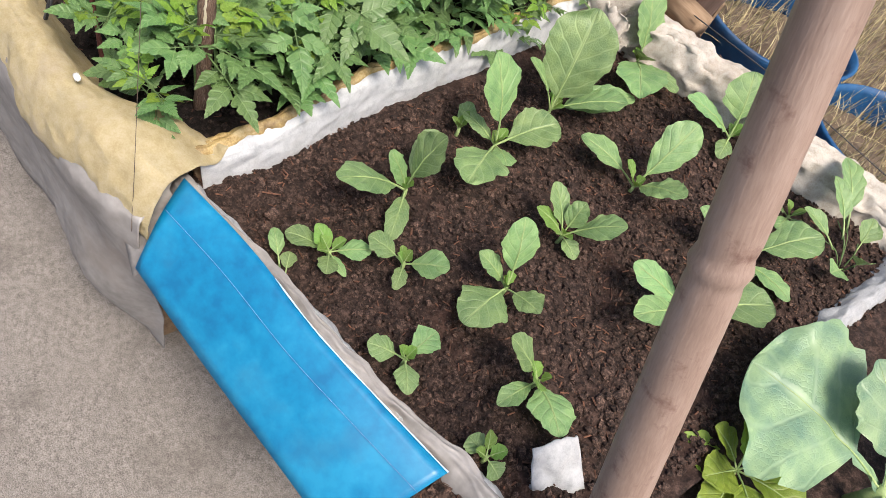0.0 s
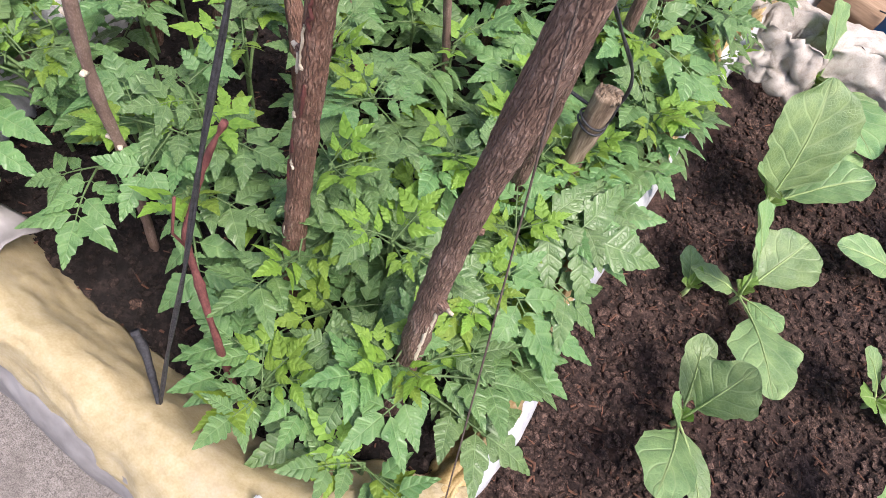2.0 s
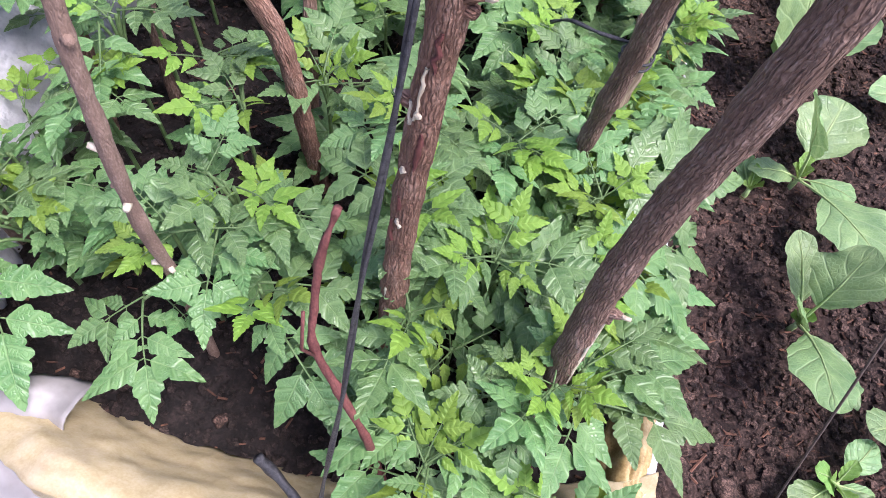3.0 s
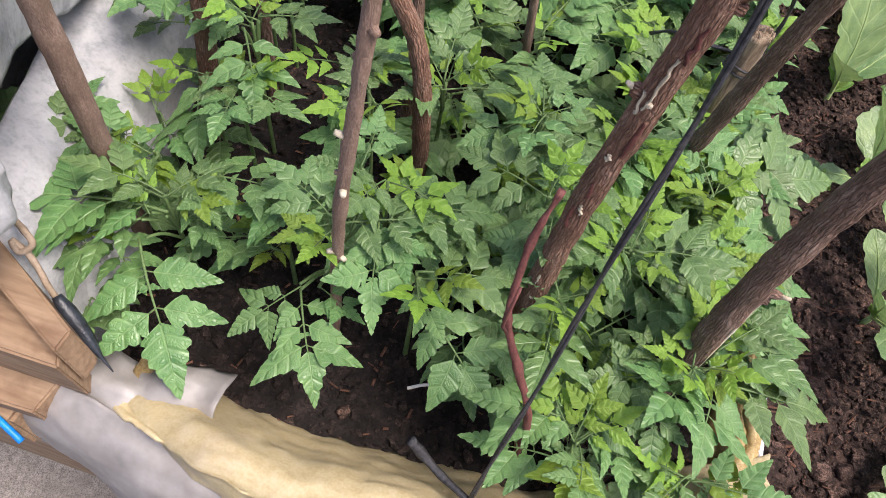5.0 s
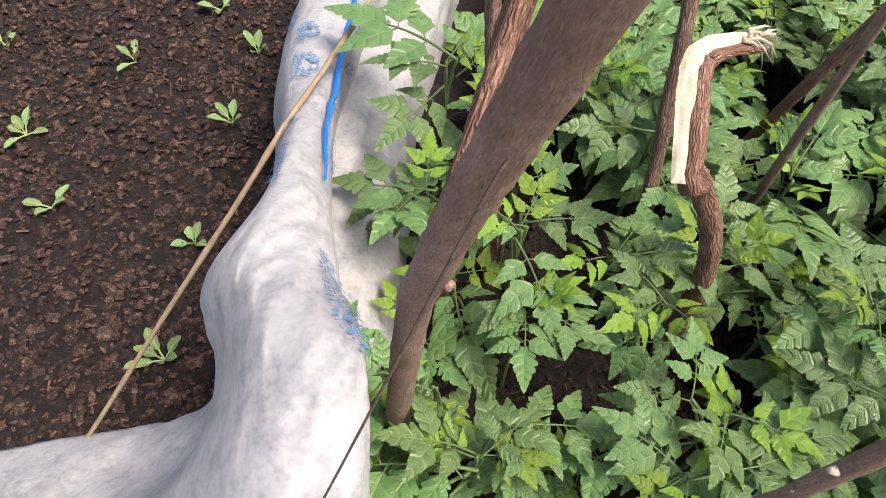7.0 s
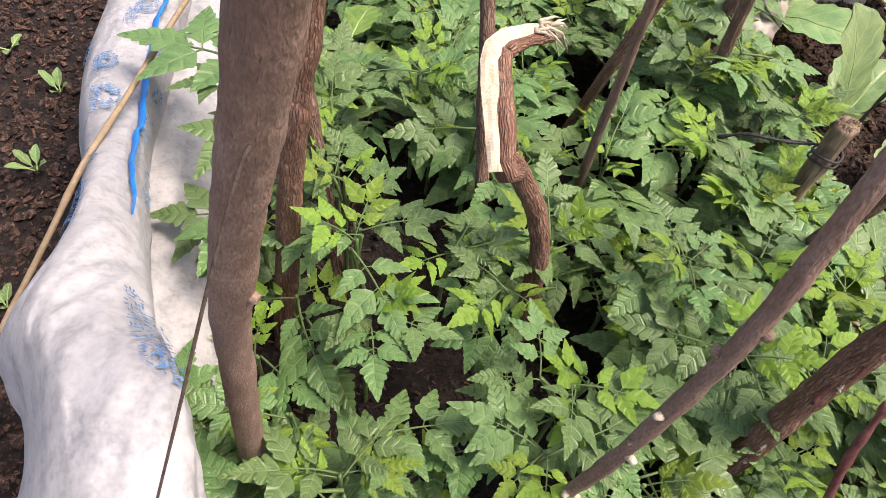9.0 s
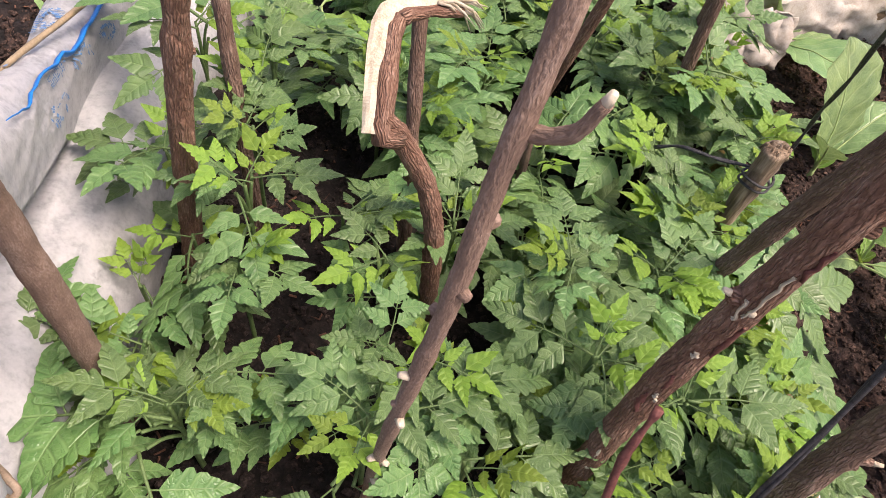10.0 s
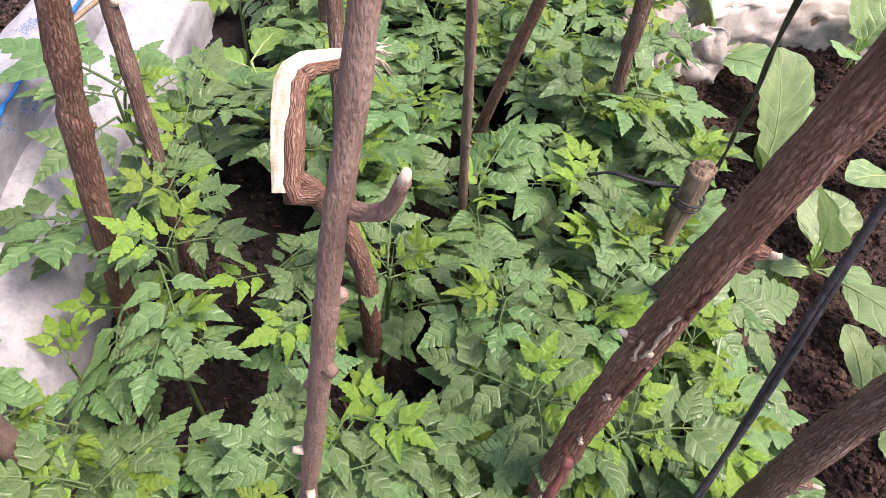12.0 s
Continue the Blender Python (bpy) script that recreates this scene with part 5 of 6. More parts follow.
pole = thing("bamboo_pole", 0.78, 0.085, 0.37, "weathered brown bamboo pole leaning over the cabbage bed", "pole")
inv = pole.matrix_basis.inverted()
d = Vector((-0.377, 0.046, 0.925)).normalized()
p0 = Vector((0.714, 0.091, 0.509))
nodes = [-0.03, 0.43, 0.88]
samples = [p0 + d * (-0.17 + 1.0 * k / 160) for k in range(161)]


def pole_radius(s):
    at = -0.17 + 1.0 * s
    near = min(abs(at - q) for q in nodes)
    return 0.0276 - 0.0140 * at + 0.0020 * math.exp(-((near / 0.006) ** 2)) - 0.0012 * math.exp(-(((near - 0.012) / 0.006) ** 2))


part("culm", under(tube(samples, pole_radius, 28, 0.02, 1.0), inv), BAMBOO, pole)


# ---- leaves ----
def add_leaflet(bm, uv, base, ahead, up, length, width, r, lobes=4, deep=0.45, droop=0.2, fold=0.2, curl=0.0):
    """One tomato leaflet: pointed teeth along both edges, a vein sunk to each tooth and the blade puffed up between veins."""
    ahead, up = ahead.normalized(), up.normalized()
    side = ahead.cross(up).normalized()
    up = side.cross(ahead)
    widest = r.uniform(0.28, 0.38)

    def outline(s):
        return math.sin(0.5 * math.pi * (s / widest)) ** 0.7 if s < widest else ((1 - s) / (1 - widest)) ** 0.88

    halves = []
    for sg in (-1, 1):
        rows = [(0.0, 0.0, 0.05, 0.0, 0.0)]
        edge = 0.05
        step = 0.82 / lobes
        for k in range(lobes):
            d = step * r.uniform(0.88, 1.12) * (1.18 - 0.36 * k / (lobes - 1))
            tip = edge + 0.80 * d
            cut = deep * (1.1 - 0.6 * k / lobes) * r.uniform(0.7, 1.25)
            root = max(0.0, tip - 0.20 * (1 - 0.5 * tip))
            back = max(0.0, root - 0.45 * d)
            w = outline(min(tip, 0.97)) * r.uniform(0.92, 1.08)
            rows.append((back, edge + 0.34 * d, outline(edge + 0.34 * d) * (0.97 - 0.25 * cut), (k - 0.20) / 5 + 0.05, 1.0))
            rows.append(((back + root) / 2, edge + 0.62 * d, (0.5 * w + 0.5 * outline(edge + 0.62 * d)), (k - 0.08) / 5 + 0.05, 0.5))
            rows.append((root, tip + 0.07 * d, w, k / 5 + 0.05, 0.0))
            edge += d
            rows.append((root + 0.22 * d, edge + 0.10 * d, outline(min(edge, 0.95)) * (1 - cut), (k + 0.35) / 5 + 0.05, 0.9))
        rows.append((0.86, 0.93, 0.17, lobes / 5 + 0.02, 0.2))
        rows.append((1.0, 1.0, 0.012, lobes / 5 + 0.05, 0.0))
        halves.append(rows)
    sway = r.uniform(-0.12, 0.12)
    twist = r.uniform(-0.35, 0.35)

    def at(s, x, puff):
        c = base + ahead * length * s - up * length * (droop * s * s + curl * max(0.0, abs(x) / (width * 0.5 + 1e-6) - 0.3) ** 2 * 0.5)
        bend = x + sway * length * s * s
        z = fold * abs(x) - 0.4 * fold * x * x / (width * 0.5) + puff * 0.022 * width + twist * x * s
        return c + side * bend + up * z

    mids = [0.5 * (p[0] + q[0]) for p, q in zip(*halves)]
    spine = [bm.verts.new(at(m, 0.0, 0.0)) for m in mids]
    cols = (0.30, 0.66, 1.0)
    for sg, rows in zip((-1, 1), halves):
        grid = []
        for (m0, e, w, v, puff), m, mid in zip(rows, mids, spine):
            row = [mid]
            for f in cols:
                row.append(bm.verts.new(at(m + (e - m) * f ** 1.15, sg * f * w * width * 0.5, puff * math.sin(math.pi * min(1.0, f * 0.9)))))
            grid.append(row)
        for i in range(len(rows) - 1):
            for j in range(3):
                q = (grid[i][j], grid[i][j + 1], grid[i + 1][j + 1], grid[i + 1][j])
                f = bm.faces.new(q if sg > 0 else q[::-1])
                f.smooth = True
                spots = ((i, j), (i, j + 1), (i + 1, j + 1), (i + 1, j))
                for l, (a, b) in zip(f.loops, spots if sg > 0 else spots[::-1]):
                    x = (0.0, *cols)[b] * 0.5
                    l[uv].uv = (0.5 + sg * x, rows[a][3] + 0.55 * x)


def tomato_leaf_mesh(seed, mat, pairs=3, rich=1.0):
    """A compound leaf of unit length along +y: rachis, paired toothed leaflets on stalks, small ones between, a large end leaflet."""
    r = random.Random(seed)
    bm = bmesh.new()
    uv = bm.loops.layers.uv.verify()
    arch = r.uniform(0.04, 0.12)

    def rachis(s):
        return Vector((0.05 * math.sin(2.2 * s + seed), s, arch * math.sin(2.4 * s) - 0.16 * s * s))

    add_tube(bm, [rachis(0.66 * k / 10) for k in range(11)], lambda s: 0.0145 - 0.007 * s, 6, mat=1)
    up = Vector((0, 0, 1))
    spots = [0.16, 0.37, 0.575] if pairs == 3 else [0.27, 0.53]
    for k, s in enumerate(spots):
        size = rich * (0.42 + 0.05 * k) * r.uniform(0.88, 1.12) * (0.80 if k == 0 and pairs == 3 else 1)
        for sg in (-1, 1):
            q = rachis(s + r.uniform(-0.025, 0.025))
            out = Vector((sg * r.uniform(0.85, 1.0), r.uniform(0.30, 0.72), r.uniform(-0.05, 0.20)))
            stalk = q + out.normalized() * 0.06
            add_tube(bm, [q, stalk], 0.0065, 5, mat=1)
            tilt = (up + Vector((-sg * r.uniform(-0.22, 0.30), r.uniform(-0.28, 0.15), 0))).normalized()
            ln = size * r.uniform(0.92, 1.1)
            add_leaflet(bm, uv, stalk, out, tilt, ln, ln * r.uniform(0.52, 0.64), r, r.choice((3, 4, 4, 5)), r.uniform(0.14, 0.32), r.uniform(0.08, 0.34), r.uniform(0.05, 0.28), r.uniform(0.0, 0.10))
        if r.random() < 0.55 * rich:
            for sg in (-1, 1):
                q = rachis(s + 0.095)
                ln = r.uniform(0.07, 0.11)
                add_leaflet(bm, uv, q, Vector((sg, 0.5, 0.15)), up, ln, ln * 0.62, r, 2, 0.35, 0.2, 0.3)
    q, q2 = rachis(0.645), rachis(0.68)
    size = rich * r.uniform(0.50, 0.58)
    add_leaflet(bm, uv, q, q2 - q + Vector((0, 0, 0.01)), up, size, size * r.uniform(0.56, 0.68), r, r.choice((4, 5, 5)), r.uniform(0.22, 0.40), r.uniform(0.12, 0.34), r.uniform(0.08, 0.3), r.uniform(0.0, 0.1))
    return mesh_of(bm, "leaf", [mat, STEM])


LEAVES = [tomato_leaf_mesh(s, TOMATO, 3 if s % 2 else 2) for s in range(24)]
YOUNG = [tomato_leaf_mesh(40 + s, TOMATO_NEW, 2, 0.9) for s in range(5)]
LABELS_TOMATO = "young green tomato plant with lobed leaves growing in dark soil"


def turn_to(azimuth, pitch, roll=0.0):
    """Turn of a leaf whose +y is its length: azimuth from +x and rise, in degrees."""
    return Matrix.Rotation(radians(azimuth - 90), 4, "Z") @ Matrix.Rotation(radians(pitch), 4, "X") @ Matrix.Rotation(radians(roll), 4, "Y")


def stem_mesh(h, lean, thick=0.0026):
    return tube(spline([(0, 0, -0.02), (0.15 * lean[0], 0.15 * lean[1], h * 0.35), (0.6 * lean[0], 0.6 * lean[1], h * 0.7), (lean[0], lean[1], h)], 5), lambda s: thick * (1.1 - 0.5 * s), 8, 0.15, h * 50)


# bare spots between the plants: (x, y, radius)
GAPS = [(-0.69, 0.565, 0.05), (-0.564, 0.238, 0.048), (-0.540, 0.128, 0.050), (-0.520, 0.080, 0.042), (-0.396, 0.126, 0.044), (-0.364, 0.082, 0.040), (-0.395, 0.168, 0.030), (-0.367, 0.26, 0.024), (-0.532, 0.286, 0.034), (-0.522, -0.042, 0.036), (-0.368, -0.053, 0.05), (-0.428, -0.106, 0.05), (-0.339, 0.442, 0.028), (-0.268, 0.19, 0.02), (-0.585, 0.340, 0.036), (-0.63, 0.15, 0.036), (-0.587, 0.163, 0.034), (-0.604, 0.219, 0.03), (-0.372, 0.198, 0.032), (-0.563, 0.387, 0.03), (-0.629, 0.50, 0.03)]


def over_gap(x, y, azimuth, reach, grow=1.1):
    """Whether a leaf laid out from a point would cover a bare spot."""
    c, s = math.cos(radians(azimuth)), math.sin(radians(azimuth))
    return any(math.hypot(x + c * reach * f - a, y + s * reach * f - b) < r * grow for a, b, r in GAPS for f in (0.6, 1.0))


def tomato_plant(x, y, leaves, tips=2, crown=2, label=LABELS_TOMATO):
    """A plant whose leaves are given as (x, y, z, azimuth, length, rise) of their bases; a few young leaves crown it."""
    z = soil_b(x, y)
    top = max(q[2] for q in leaves)
    leaves = list(leaves)
    grow = 1.08
    az = rng.uniform(0, 360)
    while len(leaves) < (3 if x < -0.37 else 4):
        az += 137.5
        if over_gap(x, y, az, 0.10) and rng.random() < 0.9:
            az += 40
            if over_gap(x, y, az, 0.10):
                break
        leaves.append((x + 0.008 * math.cos(radians(az)), y + 0.008 * math.sin(radians(az)), top - rng.uniform(0.02, 0.06), az, rng.uniform(0.075, 0.105), rng.uniform(-25, 5)))
    root = thing("tomato_plant", x, y, z, label, "tomato plant", "tomato plants in the bed")
    part("stem", stem_mesh(top - z, (0.0, 0.0)), STEM, root)
    for bx, by, bz, az, ln, rise in leaves:
        if over_gap(bx, by, az, ln * 0.9, 0.75):
            ln *= 0.68
        room = ridge_x(by) + 0.024 - bx
        if 1.15 * ln * math.cos(radians(az)) > room:
            ln = max(0.045, room / (1.15 * max(0.3, math.cos(radians(az)))))
        base = Vector((bx - x, by - y, bz - z))
        root_at = Vector((0, 0, max(0.02, (bz - z) * 0.75)))
        if base.length > 0.012 and (base - root_at).length > 0.012:
            part("leaf_stalk", tube(spline([root_at, root_at.lerp(base, 0.5) + Vector((0, 0, 0.008)), base], 4), 0.0016, 6), STEM, root)
        lf = new("leaf", rng.choice(LEAVES))
        lf.parent = root
        lf.matrix_basis = Matrix.Translation(base) @ turn_to(az, 8 + 0.55 * rise, rng.uniform(-24, 24)) @ Matrix.Diagonal((ln * grow, ln * grow, ln * grow, 1))
    spin = rng.uniform(0, 360)
    for k in range(crown):
        ln = rng.uniform(0.055, 0.085)
        if over_gap(x, y, spin + 137.5 * k, ln):
            continue
        lf = new("leaf", rng.choice(LEAVES))
        lf.parent = root
        lf.matrix_basis = Matrix.Translation((0, 0, top - z - 0.006 * k)) @ turn_to(spin + 137.5 * k, rng.uniform(2, 32), rng.uniform(-18, 18)) @ Matrix.Diagonal((ln, ln, ln, 1))
    for k in range(tips + (2 if x > -0.24 else 0)):
        lf = new("young_leaf", rng.choice(YOUNG))
        lf.parent = root
        ln = rng.uniform(0.042, 0.066)
        lf.matrix_basis = Matrix.Translation((0, 0, top - z - 0.004)) @ turn_to(rng.uniform(0, 360), rng.uniform(5, 45), rng.uniform(-20, 20)) @ Matrix.Diagonal((ln, ln, ln, 1))
    return root


def random_tomato(x, y, height, count, lo, hi, up=10):
    az = rng.uniform(0, 360)
    z = soil_b(x, y)
    rows = []
    for k in range(count):
        az += 137.5 + rng.uniform(-18, 18)
        f = (k + 0.5) / count
        out = 0.012 * (1 - f)
        if over_gap(x, y, az, 0.10) or (y > 0.06 and x + 0.10 * math.cos(radians(az)) < -0.69):
            continue
        rows.append((x + out * math.cos(radians(az)), y + out * math.sin(radians(az)), z + height * (0.35 + 0.65 * f), az, rng.uniform(lo, hi) * (1.12 - 0.4 * f), rng.uniform(-26, up) + 20 * f))
    return tomato_plant(x, y, rows, 2, 0) if rows else None


# the plants of the front and the middle
tomato_plant(-0.587, -0.018, [(-0.583, -0.029, 0.585, -169.0, 0.114, -8.0), (-0.601, -0.043, 0.56, -56.0, 0.11, -43.0), (-0.603, -0.037, 0.58, -142.0, 0.082, -47.0), (-0.593, -0.032, 0.59, 145.0, 0.056, -10.0), (-0.582, -0.013, 0.58, -22.0, 0.062, -40.0), (-0.576, 0.012, 0.6, -41.0, 0.07, -25.0), (-0.572, 0.015, 0.6, 9.0, 0.076, -15.0)])
tomato_plant(-0.592, 0.168, [(-0.597, 0.158, 0.63, -60.0, 0.116, -15.0), (-0.577, 0.112, 0.62, -129.0, 0.039, -31.0), (-0.588, 0.173, 0.63, -166.0, 0.072, -8.0), (-0.59, 0.18, 0.63, 10.0, 0.06, -10.0), (-0.606, 0.193, 0.6, -164.0, 0.062, 0.0), (-0.596, 0.193, 0.62, 30.0, 0.072, -34.0)])
tomato_plant(-0.578, 0.105, [(-0.578, 0.105, 0.62, -11.0, 0.092, -19.0)])
tomato_plant(-0.686, 0.210, [(-0.678, 0.215, 0.6, -174.0, 0.086, -20.0), (-0.694, 0.205, 0.56, -158.0, 0.052, -22.0)])
tomato_plant(-0.688, 0.032, [(-0.672, 0.033, 0.56, -179.0, 0.12, -14.0), (-0.676, 0.044, 0.57, -148.0, 0.099, -30.0), (-0.716, 0.02, 0.57, 93.0, 0.06, 0.0)])
tomato_plant(-0.609, 0.235, [(-0.596, 0.226, 0.63, 32.0, 0.056, -10.0), (-0.621, 0.244, 0.62, 75.0, 0.049, 0.0)])
tomato_plant(-0.464, 0.151, [(-0.465, 0.131, 0.6, -159.0, 0.048, -24.0), (-0.456, 0.143, 0.6, 147.0, 0.057, 0.0), (-0.442, 0.121, 0.58, -168.0, 0.064, -28.0), (-0.478, 0.179, 0.58, -126.0, 0.067, -27.0), (-0.48, 0.179, 0.58, 151.0, 0.029, 0.0)])
tomato_plant(-0.414, 0.053, [(-0.435, 0.066, 0.6, -175.0, 0.069, -17.0), (-0.44, 0.058, 0.62, 97.0, 0.052, 0.0), (-0.441, 0.037, 0.6, -165.0, 0.069, -26.0), (-0.405, 0.026, 0.62, -54.0, 0.079, -39.0), (-0.402, 0.037, 0.62, 18.0, 0.082, -29.0), (-0.385, 0.074, 0.58, -5.0, 0.062, -29.0), (-0.388, 0.076, 0.58, 150.0, 0.032, 0.0)])
tomato_plant(-0.441, 0.001, [(-0.451, 0.008, 0.6, -174.0, 0.075, -24.0), (-0.454, -0.045, 0.57, -57.0, 0.113, -38.0), (-0.457, -0.041, 0.57, -124.0, 0.057, -44.0), (-0.441, -0.038, 0.57, -17.0, 0.059, -30.0), (-0.409, 0.015, 0.62, -71.0, 0.109, -47.0), (-0.435, 0.051, 0.57, 166.0, 0.076, -15.0), (-0.439, 0.058, 0.57, 135.0, 0.044, 0.0)])
tomato_plant(-0.361, -0.014, [(-0.365, -0.009, 0.6, 20.0, 0.076, -23.0), (-0.362, -0.014, 0.6, -51.0, 0.065, -50.0), (-0.355, -0.02, 0.57, -38.0, 0.093, -49.0)])
tomato_plant(-0.246, 0.011, [(-0.254, 0.005, 0.56, -126.0, 0.066, -37.0), (-0.241, -0.027, 0.58, 91.0, 0.049, 0.0), (-0.243, 0.056, 0.6, -20.0, 0.048, -39.0)])
tomato_plant(-0.117, 0.001, [(-0.133, -0.007, 0.57, -159.0, 0.063, -18.0), (-0.133, -0.01, 0.57, -91.0, 0.065, -50.0), (-0.14, -0.009, 0.58, 151.0, 0.038, 0.0), (-0.085, 0.013, 0.55, 5.0, 0.15, -37.0), (-0.092, 0.018, 0.56, 33.0, 0.09, -27.0)])
tomato_plant(-0.194, -0.086, [(-0.192, -0.071, 0.55, 180.0, 0.078, -15.0), (-0.194, -0.068, 0.55, -20.0, 0.066, -49.0), (-0.193, -0.101, 0.53, -177.0, 0.073, -24.0), (-0.198, -0.102, 0.53, 97.0, 0.037, 16.0)])
tomato_plant(-0.084, -0.072, [(-0.086, -0.07, 0.52, -155.0, 0.048, -39.0), (-0.083, -0.073, 0.51, -20.0, 0.061, -41.0)])
tomato_plant(-0.385, 0.069, [(-0.385, 0.069, 0.58, -57.0, 0.058, -44.0)])
tomato_plant(-0.278, 0.085, [(-0.278, 0.09, 0.62, 164.0, 0.079, -31.0), (-0.278, 0.081, 0.62, -101.0, 0.063, -53.0), (-0.28, 0.085, 0.63, 95.0, 0.043, -13.0), (-0.275, 0.083, 0.62, 24.0, 0.056, -21.0)])
tomato_plant(-0.305, 0.172, [(-0.305, 0.171, 0.62, -151.0, 0.063, -39.0), (-0.303, 0.171, 0.62, -13.0, 0.068, -17.0), (-0.309, 0.173, 0.63, 98.0, 0.059, -10.0), (-0.302, 0.171, 0.63, 47.0, 0.061, -9.0)])
tomato_plant(-0.216, 0.204, [(-0.216, 0.204, 0.6, -81.0, 0.023, -59.0)])
tomato_plant(-0.511, 0.185, [(-0.511, 0.185, 0.6, 66.0, 0.063, -39.0)])
tomato_plant(-0.409, 0.218, [(-0.412, 0.21, 0.58, 27.0, 0.073, -24.0), (-0.409, 0.223, 0.58, 88.0, 0.048, -12.0), (-0.405, 0.221, 0.56, -45.0, 0.037, -55.0)])
tomato_plant(-0.625, 0.308, [(-0.625, 0.308, 0.62, -60.0, 0.048, -24.0)])
tomato_plant(-0.640, 0.369, [(-0.633, 0.366, 0.62, -10.0, 0.082, -14.0), (-0.647, 0.372, 0.62, -108.0, 0.04, -30.0)])
tomato_plant(-0.547, 0.418, [(-0.547, 0.418, 0.6, -163.0, 0.079, -15.0)])
tomato_plant(-0.480, 0.363, [(-0.48, 0.363, 0.58, -164.0, 0.083, -14.0)])
tomato_plant(-0.122, 0.187, [(-0.141, 0.192, 0.58, 27.0, 0.167, -29.0), (-0.122, 0.214, 0.58, 40.0, 0.092, -19.0), (-0.091, 0.185, 0.55, 5.0, 0.101, -44.0), (-0.134, 0.158, 0.58, -20.0, 0.116, -44.0)])
tomato_plant(-0.090, 0.136, [(-0.09, 0.136, 0.53, 14.0, 0.122, -35.0)])
tomato_plant(-0.195, 0.080, [(-0.197, 0.082, 0.6, 95.0, 0.034, 0.0), (-0.192, 0.077, 0.6, 14.0, 0.096, -32.0)])
tomato_plant(-0.117, 0.467, [(-0.117, 0.467, 0.57, -52.0, 0.058, -44.0)])
tomato_plant(-0.159, 0.505, [(-0.159, 0.505, 0.6, 8.0, 0.101, -37.0)])
tomato_plant(-0.137, 0.610, [(-0.137, 0.61, 0.6, 7.0, 0.09, -51.0)])
tomato_plant(-0.700, 0.335, [(-0.690, 0.340, 0.645, 172.0, 0.115, -6.0), (-0.70, 0.325, 0.62, -120.0, 0.08, -20.0), (-0.695, 0.345, 0.62, 60.0, 0.085, -12.0)])

# the dense rest of the tomato bed
for px, py, h, n in ((-0.645, 0.152, 0.185, 9), (-0.632, 0.036, 0.165, 9), (-0.672, 0.095, 0.13, 7), (-0.655, -0.035, 0.11, 6), (-0.50, 0.02, 0.12, 6), (-0.155, 0.285, 0.15, 8), (-0.10, 0.30, 0.11, 7)):
    random_tomato(px, py, h, n, 0.08, 0.108)
yy = 0.03
while yy < 1.12:
    xx = -0.70
    while xx < -0.085 - 0.03 * yy:
        px, py = xx + rng.uniform(-0.03, 0.03), yy + rng.uniform(-0.03, 0.03)
        right = (px + 0.7) / 0.62
        sparse = (px < -0.37 and py < 0.22) or (px < -0.61 and py < 0.62)
        if not sparse and all(math.hypot(px - a, py - b) > c for a, b, c in GAPS):
            random_tomato(px, py, rng.uniform(0.10, 0.17), rng.randint(4, 6), 0.074, 0.112)
        xx += 0.098
    yy += 0.085


# ---- cabbage seedlings ----
def cabbage_env(kind, seed):
    """Outline with a bare stalk, then a broad rounded blade; kind sets how broad towards the tip."""
    stalk = (0.30, 0.22, 0.16)[kind]

    def env(s):
        if s < stalk:
            return 0.055 + 0.02 * s, 0.0
        u = (s - stalk) / (1 - stalk)
        body = math.sin(math.pi * u ** (1.12, 1.28, 1.0)[kind]) ** (0.62, 0.58, 0.6)[kind] if 0 < u < 1 else 0.0
        wave = 1 + 0.025 * math.sin(u * 47 + seed) + 0.05 * math.sin(u * 19 + seed) + 0.07 * math.sin(u * 9 + seed * 3)
        return max(0.05 * (1 - u), body * wave), 0.10
    return env


